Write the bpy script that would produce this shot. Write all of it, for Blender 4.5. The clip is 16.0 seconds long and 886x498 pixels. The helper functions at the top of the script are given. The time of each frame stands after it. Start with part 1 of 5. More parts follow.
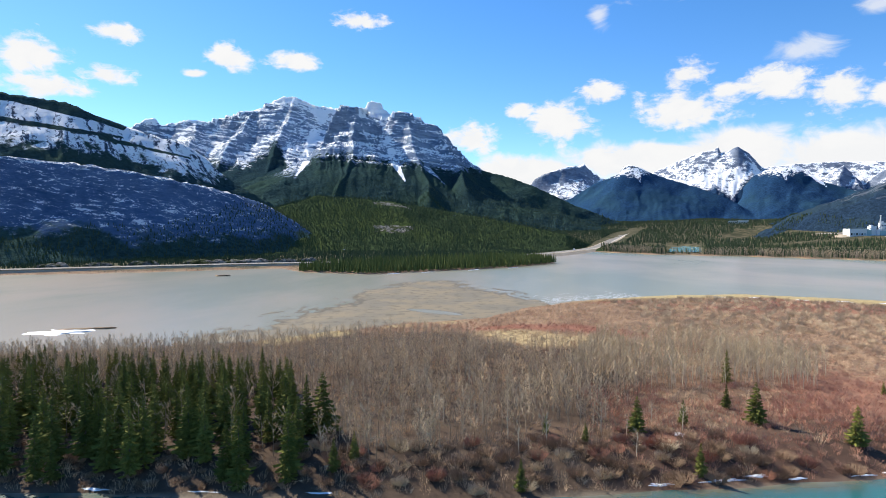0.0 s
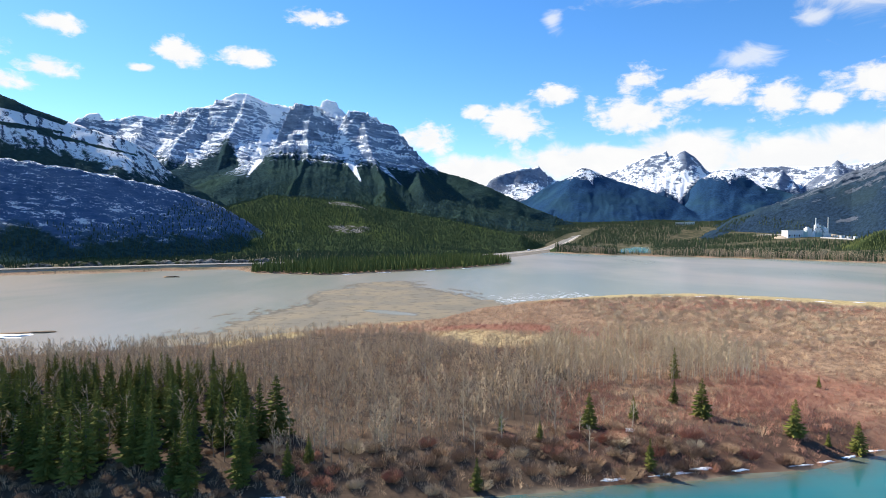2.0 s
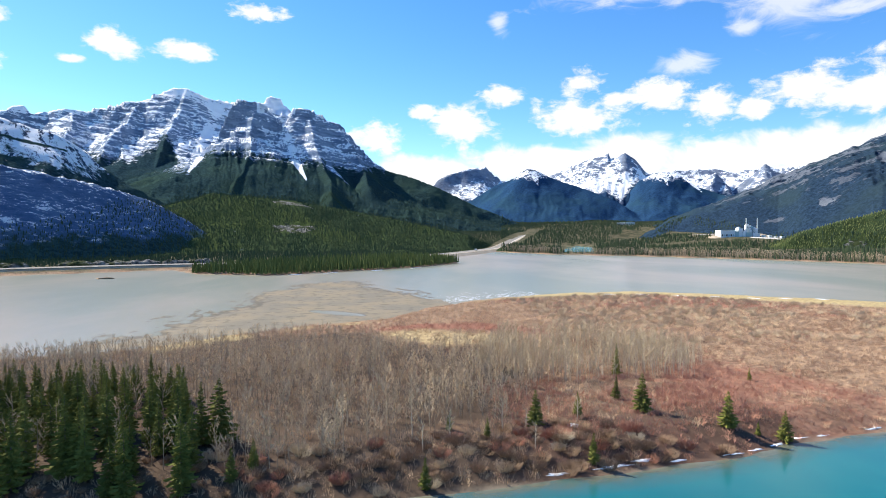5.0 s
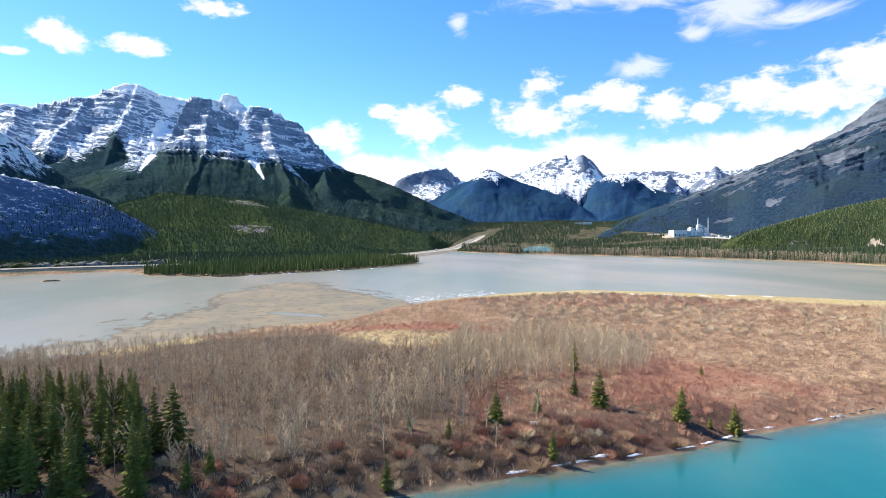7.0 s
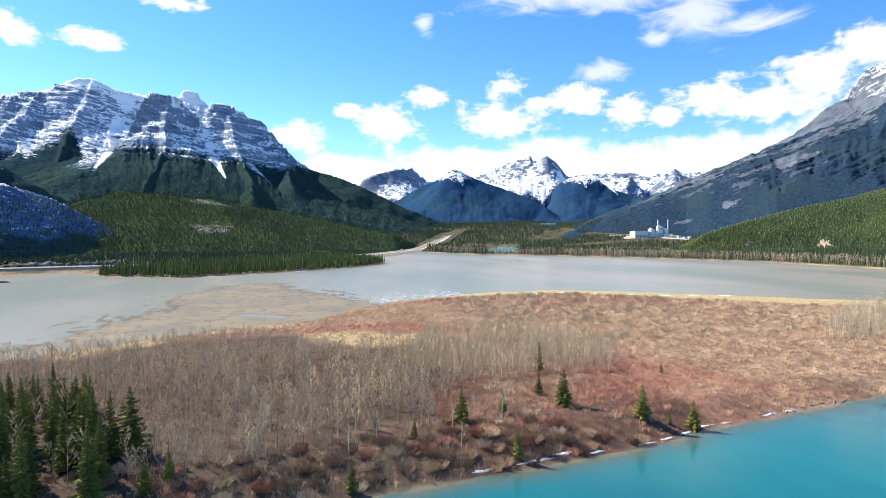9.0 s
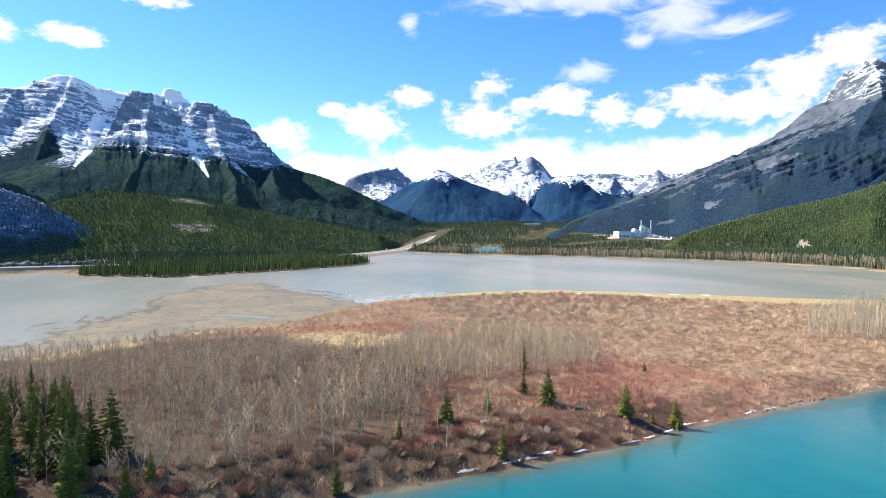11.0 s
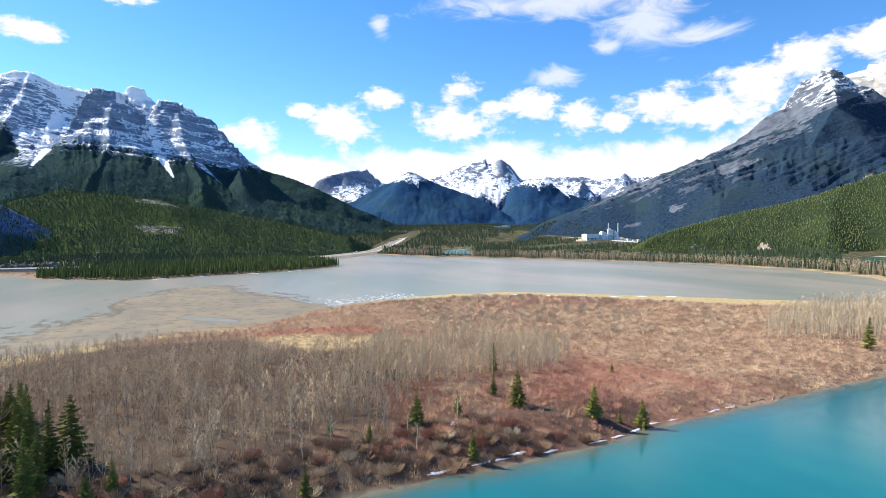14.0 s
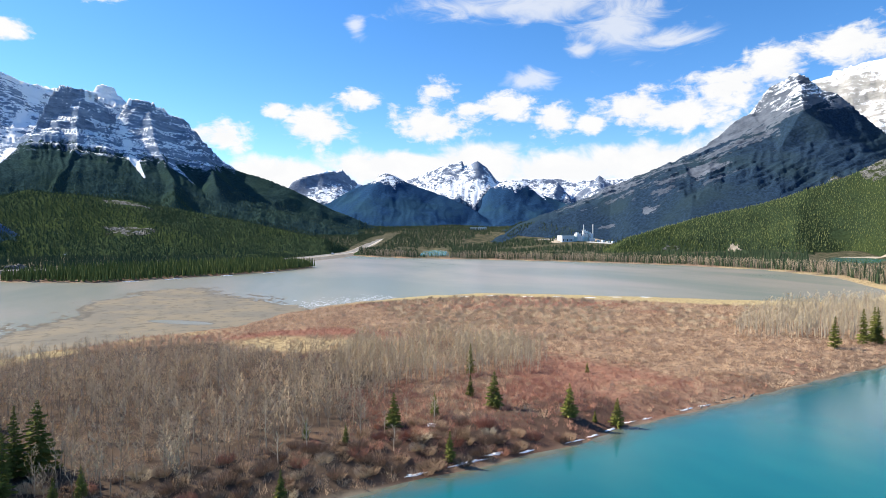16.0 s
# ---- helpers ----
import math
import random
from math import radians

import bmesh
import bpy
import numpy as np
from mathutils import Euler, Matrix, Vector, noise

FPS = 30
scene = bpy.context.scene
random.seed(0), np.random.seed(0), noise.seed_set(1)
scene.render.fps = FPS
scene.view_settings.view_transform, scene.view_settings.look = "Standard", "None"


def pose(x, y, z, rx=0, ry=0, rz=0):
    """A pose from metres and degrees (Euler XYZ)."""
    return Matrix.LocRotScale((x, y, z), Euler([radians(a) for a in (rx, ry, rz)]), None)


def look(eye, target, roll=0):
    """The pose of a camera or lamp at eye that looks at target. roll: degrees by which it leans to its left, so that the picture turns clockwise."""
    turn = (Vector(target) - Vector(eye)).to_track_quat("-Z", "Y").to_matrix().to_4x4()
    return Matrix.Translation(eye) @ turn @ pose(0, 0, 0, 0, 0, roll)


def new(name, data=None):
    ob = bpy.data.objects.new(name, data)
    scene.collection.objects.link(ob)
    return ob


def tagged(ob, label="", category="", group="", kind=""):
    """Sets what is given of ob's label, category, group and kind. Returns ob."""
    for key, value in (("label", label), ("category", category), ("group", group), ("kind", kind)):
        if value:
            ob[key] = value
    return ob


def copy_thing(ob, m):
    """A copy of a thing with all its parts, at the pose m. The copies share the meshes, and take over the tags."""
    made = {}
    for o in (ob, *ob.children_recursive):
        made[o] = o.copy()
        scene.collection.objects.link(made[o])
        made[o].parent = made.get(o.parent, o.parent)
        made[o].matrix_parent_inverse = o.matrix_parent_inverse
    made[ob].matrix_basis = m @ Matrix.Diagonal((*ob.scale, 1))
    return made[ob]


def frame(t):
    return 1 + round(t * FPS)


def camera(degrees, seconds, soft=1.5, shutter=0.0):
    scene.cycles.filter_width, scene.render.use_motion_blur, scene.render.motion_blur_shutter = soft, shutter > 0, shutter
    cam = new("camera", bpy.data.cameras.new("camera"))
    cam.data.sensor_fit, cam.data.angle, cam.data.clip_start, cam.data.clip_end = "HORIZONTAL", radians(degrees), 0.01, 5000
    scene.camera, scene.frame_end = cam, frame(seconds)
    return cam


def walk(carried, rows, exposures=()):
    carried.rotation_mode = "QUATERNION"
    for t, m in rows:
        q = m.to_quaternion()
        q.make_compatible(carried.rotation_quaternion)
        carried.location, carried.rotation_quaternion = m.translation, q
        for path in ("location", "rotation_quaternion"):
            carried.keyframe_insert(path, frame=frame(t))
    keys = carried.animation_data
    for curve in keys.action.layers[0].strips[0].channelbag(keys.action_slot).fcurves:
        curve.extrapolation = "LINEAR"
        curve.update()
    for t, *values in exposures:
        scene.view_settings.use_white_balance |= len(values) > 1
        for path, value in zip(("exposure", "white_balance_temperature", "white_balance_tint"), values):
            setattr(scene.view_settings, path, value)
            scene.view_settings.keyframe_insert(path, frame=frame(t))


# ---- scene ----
cam = camera(73.9, 16.0, soft=0.4)

# ---- the camera hangs over the river and turns slowly to the right: seconds, yaw, pitch, roll ----
EYE = 50.0
TURN = [
    (0.0, 0.00, -1.70, 0.30), (0.5, -0.71, -1.69, 0.24), (1.0, -1.72, -1.68, 0.18), (1.5, -2.87, -1.67, 0.18),
    (2.0, -4.27, -1.67, 0.13), (2.5, -5.39, -1.65, 0.11), (3.0, -6.47, -1.66, 0.12),
    (5.5, -10.38, -1.71, 0.12), (6.0, -11.61, -1.71, 0.16), (6.5, -12.47, -1.71, 0.15), (7.0, -13.21, -1.71, 0.14),
    (7.5, -13.91, -1.72, 0.13), (8.0, -14.53, -1.71, 0.09), (8.5, -15.64, -1.70, 0.03), (9.0, -16.56, -1.68, 0.00),
    (9.5, -17.08, -1.68, -0.05), (10.0, -17.49, -1.69, -0.06), (12.5, -18.86, -1.60, -0.15), (13.0, -19.41, -1.55, -0.16),
    (13.5, -20.12, -1.50, -0.21), (14.0, -20.91, -1.46, -0.24), (14.5, -21.48, -1.43, -0.28), (15.0, -22.07, -1.38, -0.26),
    (15.5, -22.54, -1.36, -0.23), (16.0, -23.18, -1.31, -0.24),
]
walk(cam, [(t, pose(-0.025 * t, 0.0, EYE, 90 + p, r, y)) for t, y, p, r in TURN],
     exposures=[(0.0, 0.42), (3.0, 0.54), (5.5, 0.66), (8.5, 0.74), (12.5, 0.72), (14.0, 0.64), (16.0, 0.50)])

# ---- world: clear spring sky with fair-weather cumulus ----
SUN_AZ, SUN_EL = -48.0, 40.0     # degrees clockwise from +y, and above the horizon


def lk(tree, a, b):
    tree.links.new(a, b)


def mth(tree, op, a, b=None, c=None, clamp=False):
    n = tree.nodes.new("ShaderNodeMath")
    n.operation, n.use_clamp = op, clamp
    for i, v in enumerate((a, b, c)):
        if v is None:
            continue
        if isinstance(v, (int, float)):
            n.inputs[i].default_value = v
        else:
            lk(tree, v, n.inputs[i])
    return n.outputs[0]


def remap(tree, v, a, b, lo=0.0, hi=1.0, smooth=True):
    n = tree.nodes.new("ShaderNodeMapRange")
    n.interpolation_type = "SMOOTHSTEP" if smooth else "LINEAR"
    lk(tree, v, n.inputs[0])
    for i, x in enumerate((a, b, lo, hi)):
        n.inputs[i + 1].default_value = x
    return n.outputs[0]


def mixc(tree, f, a, b, mode="MIX"):
    n = tree.nodes.new("ShaderNodeMix")
    n.data_type, n.blend_type, n.clamp_factor = "RGBA", mode, True
    for sock, v in ((n.inputs[0], f), (n.inputs[6], a), (n.inputs[7], b)):
        if isinstance(v, (int, float)):
            sock.default_value = v
        elif isinstance(v, (tuple, list)):
            sock.default_value = (*v, 1.0) if len(v) == 3 else v
        else:
            lk(tree, v, sock)
    return n.outputs[2]


def noise_tex(tree, vec, scale, detail=4.0, rough=0.55, warp=0.0):
    n = tree.nodes.new("ShaderNodeTexNoise")
    lk(tree, vec, n.inputs["Vector"])
    n.inputs["Scale"].default_value, n.inputs["Detail"].default_value = scale, detail
    n.inputs["Roughness"].default_value, n.inputs["Distortion"].default_value = rough, warp
    return n.outputs[0]


def vmul(tree, vec, s):
    n = tree.nodes.new("ShaderNodeVectorMath")
    n.operation = "MULTIPLY"
    lk(tree, vec, n.inputs[0])
    n.inputs[1].default_value = s
    return n.outputs[0]


world = bpy.data.worlds.new("sky")
scene.world = world
world.use_nodes = True
wt = world.node_tree
wt.nodes.clear()
sky = wt.nodes.new("ShaderNodeTexSky")
sky.sky_type, sky.sun_disc = "NISHITA", False
sky.sun_elevation, sky.sun_rotation = radians(SUN_EL), radians(SUN_AZ)
sky.altitude, sky.air_density, sky.dust_density, sky.ozone_density = 1300.0, 1.0, 0.2, 3.5

# clouds: azimuth, elevation, half width, half height, in degrees
CUMULUS = [
    (-28.7, 16.6, 2.2, 0.9), (-34.8, 14.0, 3.0, 1.9), (-33.8, 11.7, 4.4, 1.2), (-29.6, 13.1, 2.2, 1.0), (-19.7, 15.4, 2.2, 1.4), (-22.6, 13.9, 1.3, 0.45),
    (-13.8, 15.6, 2.6, 1.1), (-7.9, 19.4, 2.7, 1.0), (2.6, 8.9, 3.1, 1.8), (14.8, 12.6, 2.3, 1.2), (11.0, 10.1, 3.9, 2.4), (7.5, 11.4, 1.7, 0.8),
    (22.2, 13.6, 2.4, 1.3), (22.2, 10.5, 4.8, 2.3), (29.1, 12.1, 3.6, 1.8), (33.7, 10.9, 2.4, 2.3), (37.4, 10.4, 1.8, 1.1), (41.0, 11.6, 4.2, 2.3),
    (45.0, 10.8, 4.2, 1.9), (49.1, 13.0, 4.2, 2.7), (52.1, 14.1, 3.4, 2.1), (58.0, 15.0, 4.0, 2.0), (-40.0, 13.0, 4.0, 2.4), (25.6, 12.0, 2.0, 0.8),
]
BANKS = [
    (8.0, 5.4, 7.5, 2.3), (18.3, 6.4, 9.5, 2.2), (26.0, 6.6, 7.5, 2.6), (34.4, 5.9, 9.0, 2.4), (42.0, 6.6, 9.0, 2.4),
    (52.0, 6.0, 12.0, 4.0), (-48.0, 14.0, 9.0, 4.0), (68.0, 12.0, 12.0, 4.5), (-75.0, 18.0, 12.0, 3.0), (95.0, 16.0, 14.0, 4.0),
    (140.0, 18.0, 16.0, 4.0), (-140.0, 15.0, 18.0, 4.0),
]
WISPS = [(39.8, 19.0, 5.0, 3.2), (31.0, 20.9, 15.0, 1.8), (44.2, 17.4, 4.4, 1.3), (36.3, 17.0, 1.8, 0.9), (14.7, 19.2, 1.2, 1.4), (31.0, 14.5, 3.0, 1.2)]

tc = wt.nodes.new("ShaderNodeTexCoord")
direction = tc.outputs["Generated"]
sep = wt.nodes.new("ShaderNodeSeparateXYZ")
lk(wt, direction, sep.inputs[0])
az = mth(wt, "MULTIPLY", mth(wt, "ARCTAN2", sep.outputs[0], sep.outputs[1]), 180 / math.pi)
el = mth(wt, "MULTIPLY", mth(wt, "ARCSINE", sep.outputs[2]), 180 / math.pi)
comb = wt.nodes.new("ShaderNodeCombineXYZ")
lk(wt, az, comb.inputs[0])
lk(wt, el, comb.inputs[1])


def blob_field(blobs):
    """Signed nearness to the nearest of some ellipses on the sky, 1 at a middle and 0 at its edge."""
    best = None
    for a0, e0, w, h in blobs:
        sub = wt.nodes.new("ShaderNodeVectorMath")
        sub.operation = "SUBTRACT"
        lk(wt, comb.outputs[0], sub.inputs[0])
        sub.inputs[1].default_value = (a0, e0, 0)
        ln = wt.nodes.new("ShaderNodeVectorMath")
        ln.operation = "LENGTH"
        lk(wt, vmul(wt, sub.outputs[0], (1 / w, 1 / h, 0)), ln.inputs[0])
        best = ln.outputs["Value"] if best is None else mth(wt, "SMOOTH_MIN", best, ln.outputs["Value"], 0.25)
    return mth(wt, "SUBTRACT", 1.0, best)


puff = noise_tex(wt, vmul(wt, comb.outputs[0], (0.75, 1.0, 1)), 0.42, 7.0, 0.58, 0.35)
fine = noise_tex(wt, vmul(wt, comb.outputs[0], (0.6, 1.3, 1)), 1.3, 5.0, 0.6, 0.6)
cum = mth(wt, "ADD", blob_field(CUMULUS), mth(wt, "MULTIPLY", mth(wt, "SUBTRACT", puff, 0.5), 2.0))
cum = mth(wt, "ADD", cum, mth(wt, "MULTIPLY", mth(wt, "SUBTRACT", fine, 0.5), 1.1))
cum = remap(wt, cum, 0.02, 0.62)
bank = mth(wt, "ADD", blob_field(BANKS), mth(wt, "MULTIPLY", mth(wt, "SUBTRACT", puff, 0.5), 1.4))
bank = remap(wt, bank, 0.0, 0.45)
wisp_noise = noise_tex(wt, vmul(wt, comb.outputs[0], (0.35, 0.9, 1)), 0.5, 6.0, 0.6, 1.2)
wisp = mth(wt, "ADD", blob_field(WISPS), mth(wt, "MULTIPLY", mth(wt, "SUBTRACT", wisp_noise, 0.5), 2.2))
wisp = mth(wt, "MULTIPLY", remap(wt, wisp, 0.0, 0.9), 0.7)
cover = mth(wt, "MAXIMUM", mth(wt, "MAXIMUM", cum, bank), wisp)
CLOUD = 4.7
cloud_shade = remap(wt, puff, 0.40, 0.62, 0.86, 1.0)
cloud_col = vmul(wt, mixc(wt, cloud_shade, (0.75, 0.8, 0.88), (1, 1, 1)), (CLOUD, CLOUD, CLOUD * 1.0))
hsv = wt.nodes.new("ShaderNodeHueSaturation")
hsv.inputs["Hue"].default_value, hsv.inputs["Saturation"].default_value = 0.503, 1.25
lk(wt, sky.outputs[0], hsv.inputs["Color"])
bg = wt.nodes.new("ShaderNodeBackground")
bg.inputs["Strength"].default_value = 0.15
lk(wt, mixc(wt, cover, hsv.outputs[0], cloud_col), bg.inputs["Color"])
wo = wt.nodes.new("ShaderNodeOutputWorld")
lk(wt, bg.outputs[0], wo.inputs[0])

sun = new("sun", bpy.data.lights.new("sun", "SUN"))
sun.data.energy, sun.data.angle, sun.data.color = 6.0, radians(0.53), (1.0, 0.93, 0.81)
to_sun = Vector((math.sin(radians(SUN_AZ)) * math.cos(radians(SUN_EL)), math.cos(radians(SUN_AZ)) * math.cos(radians(SUN_EL)), math.sin(radians(SUN_EL))))
sun.matrix_world = look((0, 0, 900), Vector((0, 0, 900)) - to_sun)


# ---- materials ----
def material(name, rough=0.85):
    m = bpy.data.materials.new(name)
    m.use_nodes = True
    t = m.node_tree
    b = t.nodes["Principled BSDF"]
    b.inputs["Roughness"].default_value = rough
    b.inputs["Specular IOR Level"].default_value = 0.04
    tcn = t.nodes.new("ShaderNodeTexCoord")
    return m, t, b, tcn.outputs["Object"]


def bump(tree, bsdf, height, strength, dist):
    n = tree.nodes.new("ShaderNodeBump")
    n.inputs["Strength"].default_value, n.inputs["Distance"].default_value = strength, dist
    lk(tree, height, n.inputs["Height"])
    lk(tree, n.outputs[0], bsdf.inputs["Normal"])


def attr(tree, name):
    n = tree.nodes.new("ShaderNodeAttribute")
    n.attribute_name = name
    return n.outputs["Fac"]


def plain(name, a, b, scale, rough=0.85, relief=0.0, metal=0.0, island=False, objrand=False, spec=0.06):
    """Two tones blended by grain, stains and, for plants, by each piece's own chance."""
    m, t, bs, v = material(name, rough)
    f = remap(t, noise_tex(t, v, scale, 5), 0.3, 0.7)
    g = noise_tex(t, v, scale * 7.3, 3)
    f = mth(t, "ADD", mth(t, "MULTIPLY", f, 0.7), mth(t, "MULTIPLY", g, 0.3), clamp=True)
    if island:
        n = t.nodes.new("ShaderNodeNewGeometry")
        f = mth(t, "ADD", mth(t, "MULTIPLY", f, 0.45), mth(t, "MULTIPLY", n.outputs["Random Per Island"], 0.55))
    if objrand:
        n = t.nodes.new("ShaderNodeObjectInfo")
        f = mth(t, "ADD", mth(t, "MULTIPLY", f, 0.5), mth(t, "MULTIPLY", n.outputs["Random"], 0.5))
    lk(t, mixc(t, f, a, b), bs.inputs["Base Color"])
    bs.inputs["Metallic"].default_value = metal
    bs.inputs["Specular IOR Level"].default_value = spec
    if relief:
        bump(t, bs, g, 0.6, relief)
    return m


def mountain_material(name, rock_a, rock_b, forest, tilt=(0.0, 0.0), band=0.035, run=0.012, kink=26.0, slope_w=3.0, band_w=1.0, mid_w=1.2,
                      wob=5.0, fine_w=2.0, fine_s=0.075, bed_tree=0.0, soft=0.12, grain_w=0.7, patch=0.0, flank=0.68, relief=14.0):
    """Rock in beds with snow on the ledges, and spruce forest below the tree line; the mesh carries the tree line and the snow cover."""
    m, t, bs, v = material(name, 1.0)
    bs.inputs["Specular IOR Level"].default_value = 0.0
    s = t.nodes.new("ShaderNodeSeparateXYZ")
    lk(t, v, s.inputs[0])
    big = noise_tex(t, v, 0.0045, 6, 0.6)
    mid = noise_tex(t, v, 0.03, 8, 0.66)
    zz = mth(t, "ADD", s.outputs[2], mth(t, "ADD", mth(t, "MULTIPLY", s.outputs[0], tilt[0]), mth(t, "MULTIPLY", s.outputs[1], tilt[1])))
    zz = mth(t, "ADD", zz, mth(t, "ADD", mth(t, "MULTIPLY", mid, kink), mth(t, "MULTIPLY", big, kink * 3)))
    cv = t.nodes.new("ShaderNodeCombineXYZ")
    lk(t, mth(t, "MULTIPLY", s.outputs[0], run), cv.inputs[0])
    lk(t, mth(t, "MULTIPLY", s.outputs[1], run), cv.inputs[1])
    lk(t, mth(t, "MULTIPLY", zz, band), cv.inputs[2])
    beds = noise_tex(t, cv.outputs[0], 1.0, 8, 0.72)
    geo = t.nodes.new("ShaderNodeNewGeometry")
    ns = t.nodes.new("ShaderNodeSeparateXYZ")
    lk(t, geo.outputs["Normal"], ns.inputs[0])
    k = mth(t, "ADD", mth(t, "MULTIPLY", mth(t, "SUBTRACT", ns.outputs[2], flank), slope_w), mth(t, "MULTIPLY", mth(t, "SUBTRACT", beds, 0.5), band_w * 2))
    k = mth(t, "ADD", k, mth(t, "MULTIPLY", mth(t, "SUBTRACT", mid, 0.5), mid_w))
    k = mth(t, "ADD", k, mth(t, "MULTIPLY", mth(t, "SUBTRACT", noise_tex(t, v, fine_s, 5, 0.7), 0.5), fine_w))
    k = mth(t, "ADD", k, attr(t, "snowy"))
    snow = remap(t, k, -0.10, 0.16)
    rock = mixc(t, remap(t, beds, 0.34, 0.66), rock_a, rock_b)
    rock = mixc(t, remap(t, big, 0.40, 0.66, 0.0, 0.5), rock, tuple(c * 0.6 for c in rock_a))
    rock = mixc(t, remap(t, mid, 0.35, 0.65, 0.0, 0.45), rock, tuple(c * 1.1 for c in rock_b))
    col = mixc(t, snow, rock, (0.91, 0.925, 0.945))
    tl = mth(t, "ADD", attr(t, "trees"), mth(t, "MULTIPLY", mth(t, "SUBTRACT", mid, 0.5), wob))
    tl = mth(t, "ADD", tl, mth(t, "MULTIPLY", mth(t, "SUBTRACT", beds, 0.5), bed_tree))
    trees = remap(t, tl, -soft, soft)
    if patch:
        gap = remap(t, mth(t, "ADD", mid, mth(t, "MULTIPLY", beds, 0.6)), 1.16 - patch * 0.2, 1.04 - patch * 0.2)
        trees = mth(t, "MULTIPLY", trees, gap)
    grain = noise_tex(t, v, 0.11, 4, 0.7)
    green = mixc(t, remap(t, grain, 0.35, 0.65), tuple(c * (1 - 0.45 * grain_w) for c in forest), tuple(c * (1 + 0.5 * grain_w) for c in forest))
    green = mixc(t, remap(t, big, 0.42, 0.66, 0.0, 0.6), green, (forest[0] * 1.5, forest[1] * 1.35, forest[2] * 0.9))
    lk(t, mixc(t, trees, col, green), bs.inputs["Base Color"])
    bump(t, bs, mth(t, "ADD", mth(t, "MULTIPLY", beds, 1.0), mth(t, "MULTIPLY", grain, 0.5)), 0.8, relief)
    return m


# ---- smooth lattice noise for the land forms ----
def lattice(ix, iy, seed):
    h = (ix.astype(np.int64) * 374761393 + iy.astype(np.int64) * 668265263 + seed * 982451653) & 0xFFFFFFFF
    h = ((h ^ (h >> 13)) * 1274126177) & 0xFFFFFFFF
    return ((h ^ (h >> 16)) & 0xFFFFFF) / float(0xFFFFFF)


def vnoise(x, y, seed=0):
    ix, iy = np.floor(x), np.floor(y)
    fx, fy = x - ix, y - iy
    fx, fy = fx * fx * fx * (fx * (fx * 6 - 15) + 10), fy * fy * fy * (fy * (fy * 6 - 15) + 10)
    a, b = lattice(ix, iy, seed), lattice(ix + 1, iy, seed)
    c, d = lattice(ix, iy + 1, seed), lattice(ix + 1, iy + 1, seed)
    return (a + (b - a) * fx) * (1 - fy) + (c + (d - c) * fx) * fy


def fbm(x, y, seed=0, octaves=5, gain=0.5):
    total, amp, norm = 0.0, 1.0, 0.0
    for i in range(octaves):
        total = total + amp * (vnoise(x + 17.3 * i, y - 9.1 * i, seed + i) - 0.5)
        x, y = 1.62 * x - 1.18 * y, 1.18 * x + 1.62 * y
        norm += amp
        amp *= gain
    return total / norm * 2


def ridged(x, y, seed=0, octaves=5, gain=0.55):
    total, amp, norm = 0.0, 1.0, 0.0
    for i in range(octaves):
        total = total + amp * (1 - np.abs(2 * vnoise(x + 31.7 * i, y + 5.3 * i, seed + i) - 1))
        x, y = 1.62 * x - 1.18 * y, 1.18 * x + 1.62 * y
        norm += amp
        amp *= gain
    return total / norm


def smooth(v, a, b):
    s = np.clip((v - a) / (b - a), 0, 1)
    return s * s * (3 - 2 * s)


def line_distance(px, py, pts, closed=False):
    """Distance to a broken line and the height carried along it, where its points have one."""
    best = np.full(px.shape, 1e9)
    height, weight = np.zeros(px.shape), np.zeros(px.shape)
    ends = list(zip(pts, pts[1:] + (pts[:1] if closed else [])))
    if not closed:
        ends = ends[:len(pts) - 1]
    for a, b in ends:
        dx, dy = b[0] - a[0], b[1] - a[1]
        k = np.clip(((px - a[0]) * dx + (py - a[1]) * dy) / max(dx * dx + dy * dy, 1e-9), 0, 1)
        d = np.hypot(px - a[0] - k * dx, py - a[1] - k * dy)
        best = np.minimum(d, best)
        if len(a) > 2:
            w = (d + 4.0) ** -5.0
            height, weight = height + w * (a[2] + (b[2] - a[2]) * k), weight + w
    return best, height / np.maximum(weight, 1e-30)


def inside(px, py, poly):
    res = np.zeros(px.shape, bool)
    for (x0, y0), (x1, y1) in zip(poly, poly[1:] + poly[:1]):
        cross = ((y0 > py) != (y1 > py)) & (px < (x1 - x0) * (py - y0) / ((y1 - y0) or 1e-9) + x0)
        res ^= cross
    return res


def signed(px, py, poly):
    """Distance to the edge of a polygon, positive inside."""
    d, _ = line_distance(px, py, poly, closed=True)
    return np.where(inside(px, py, poly), d, -d)


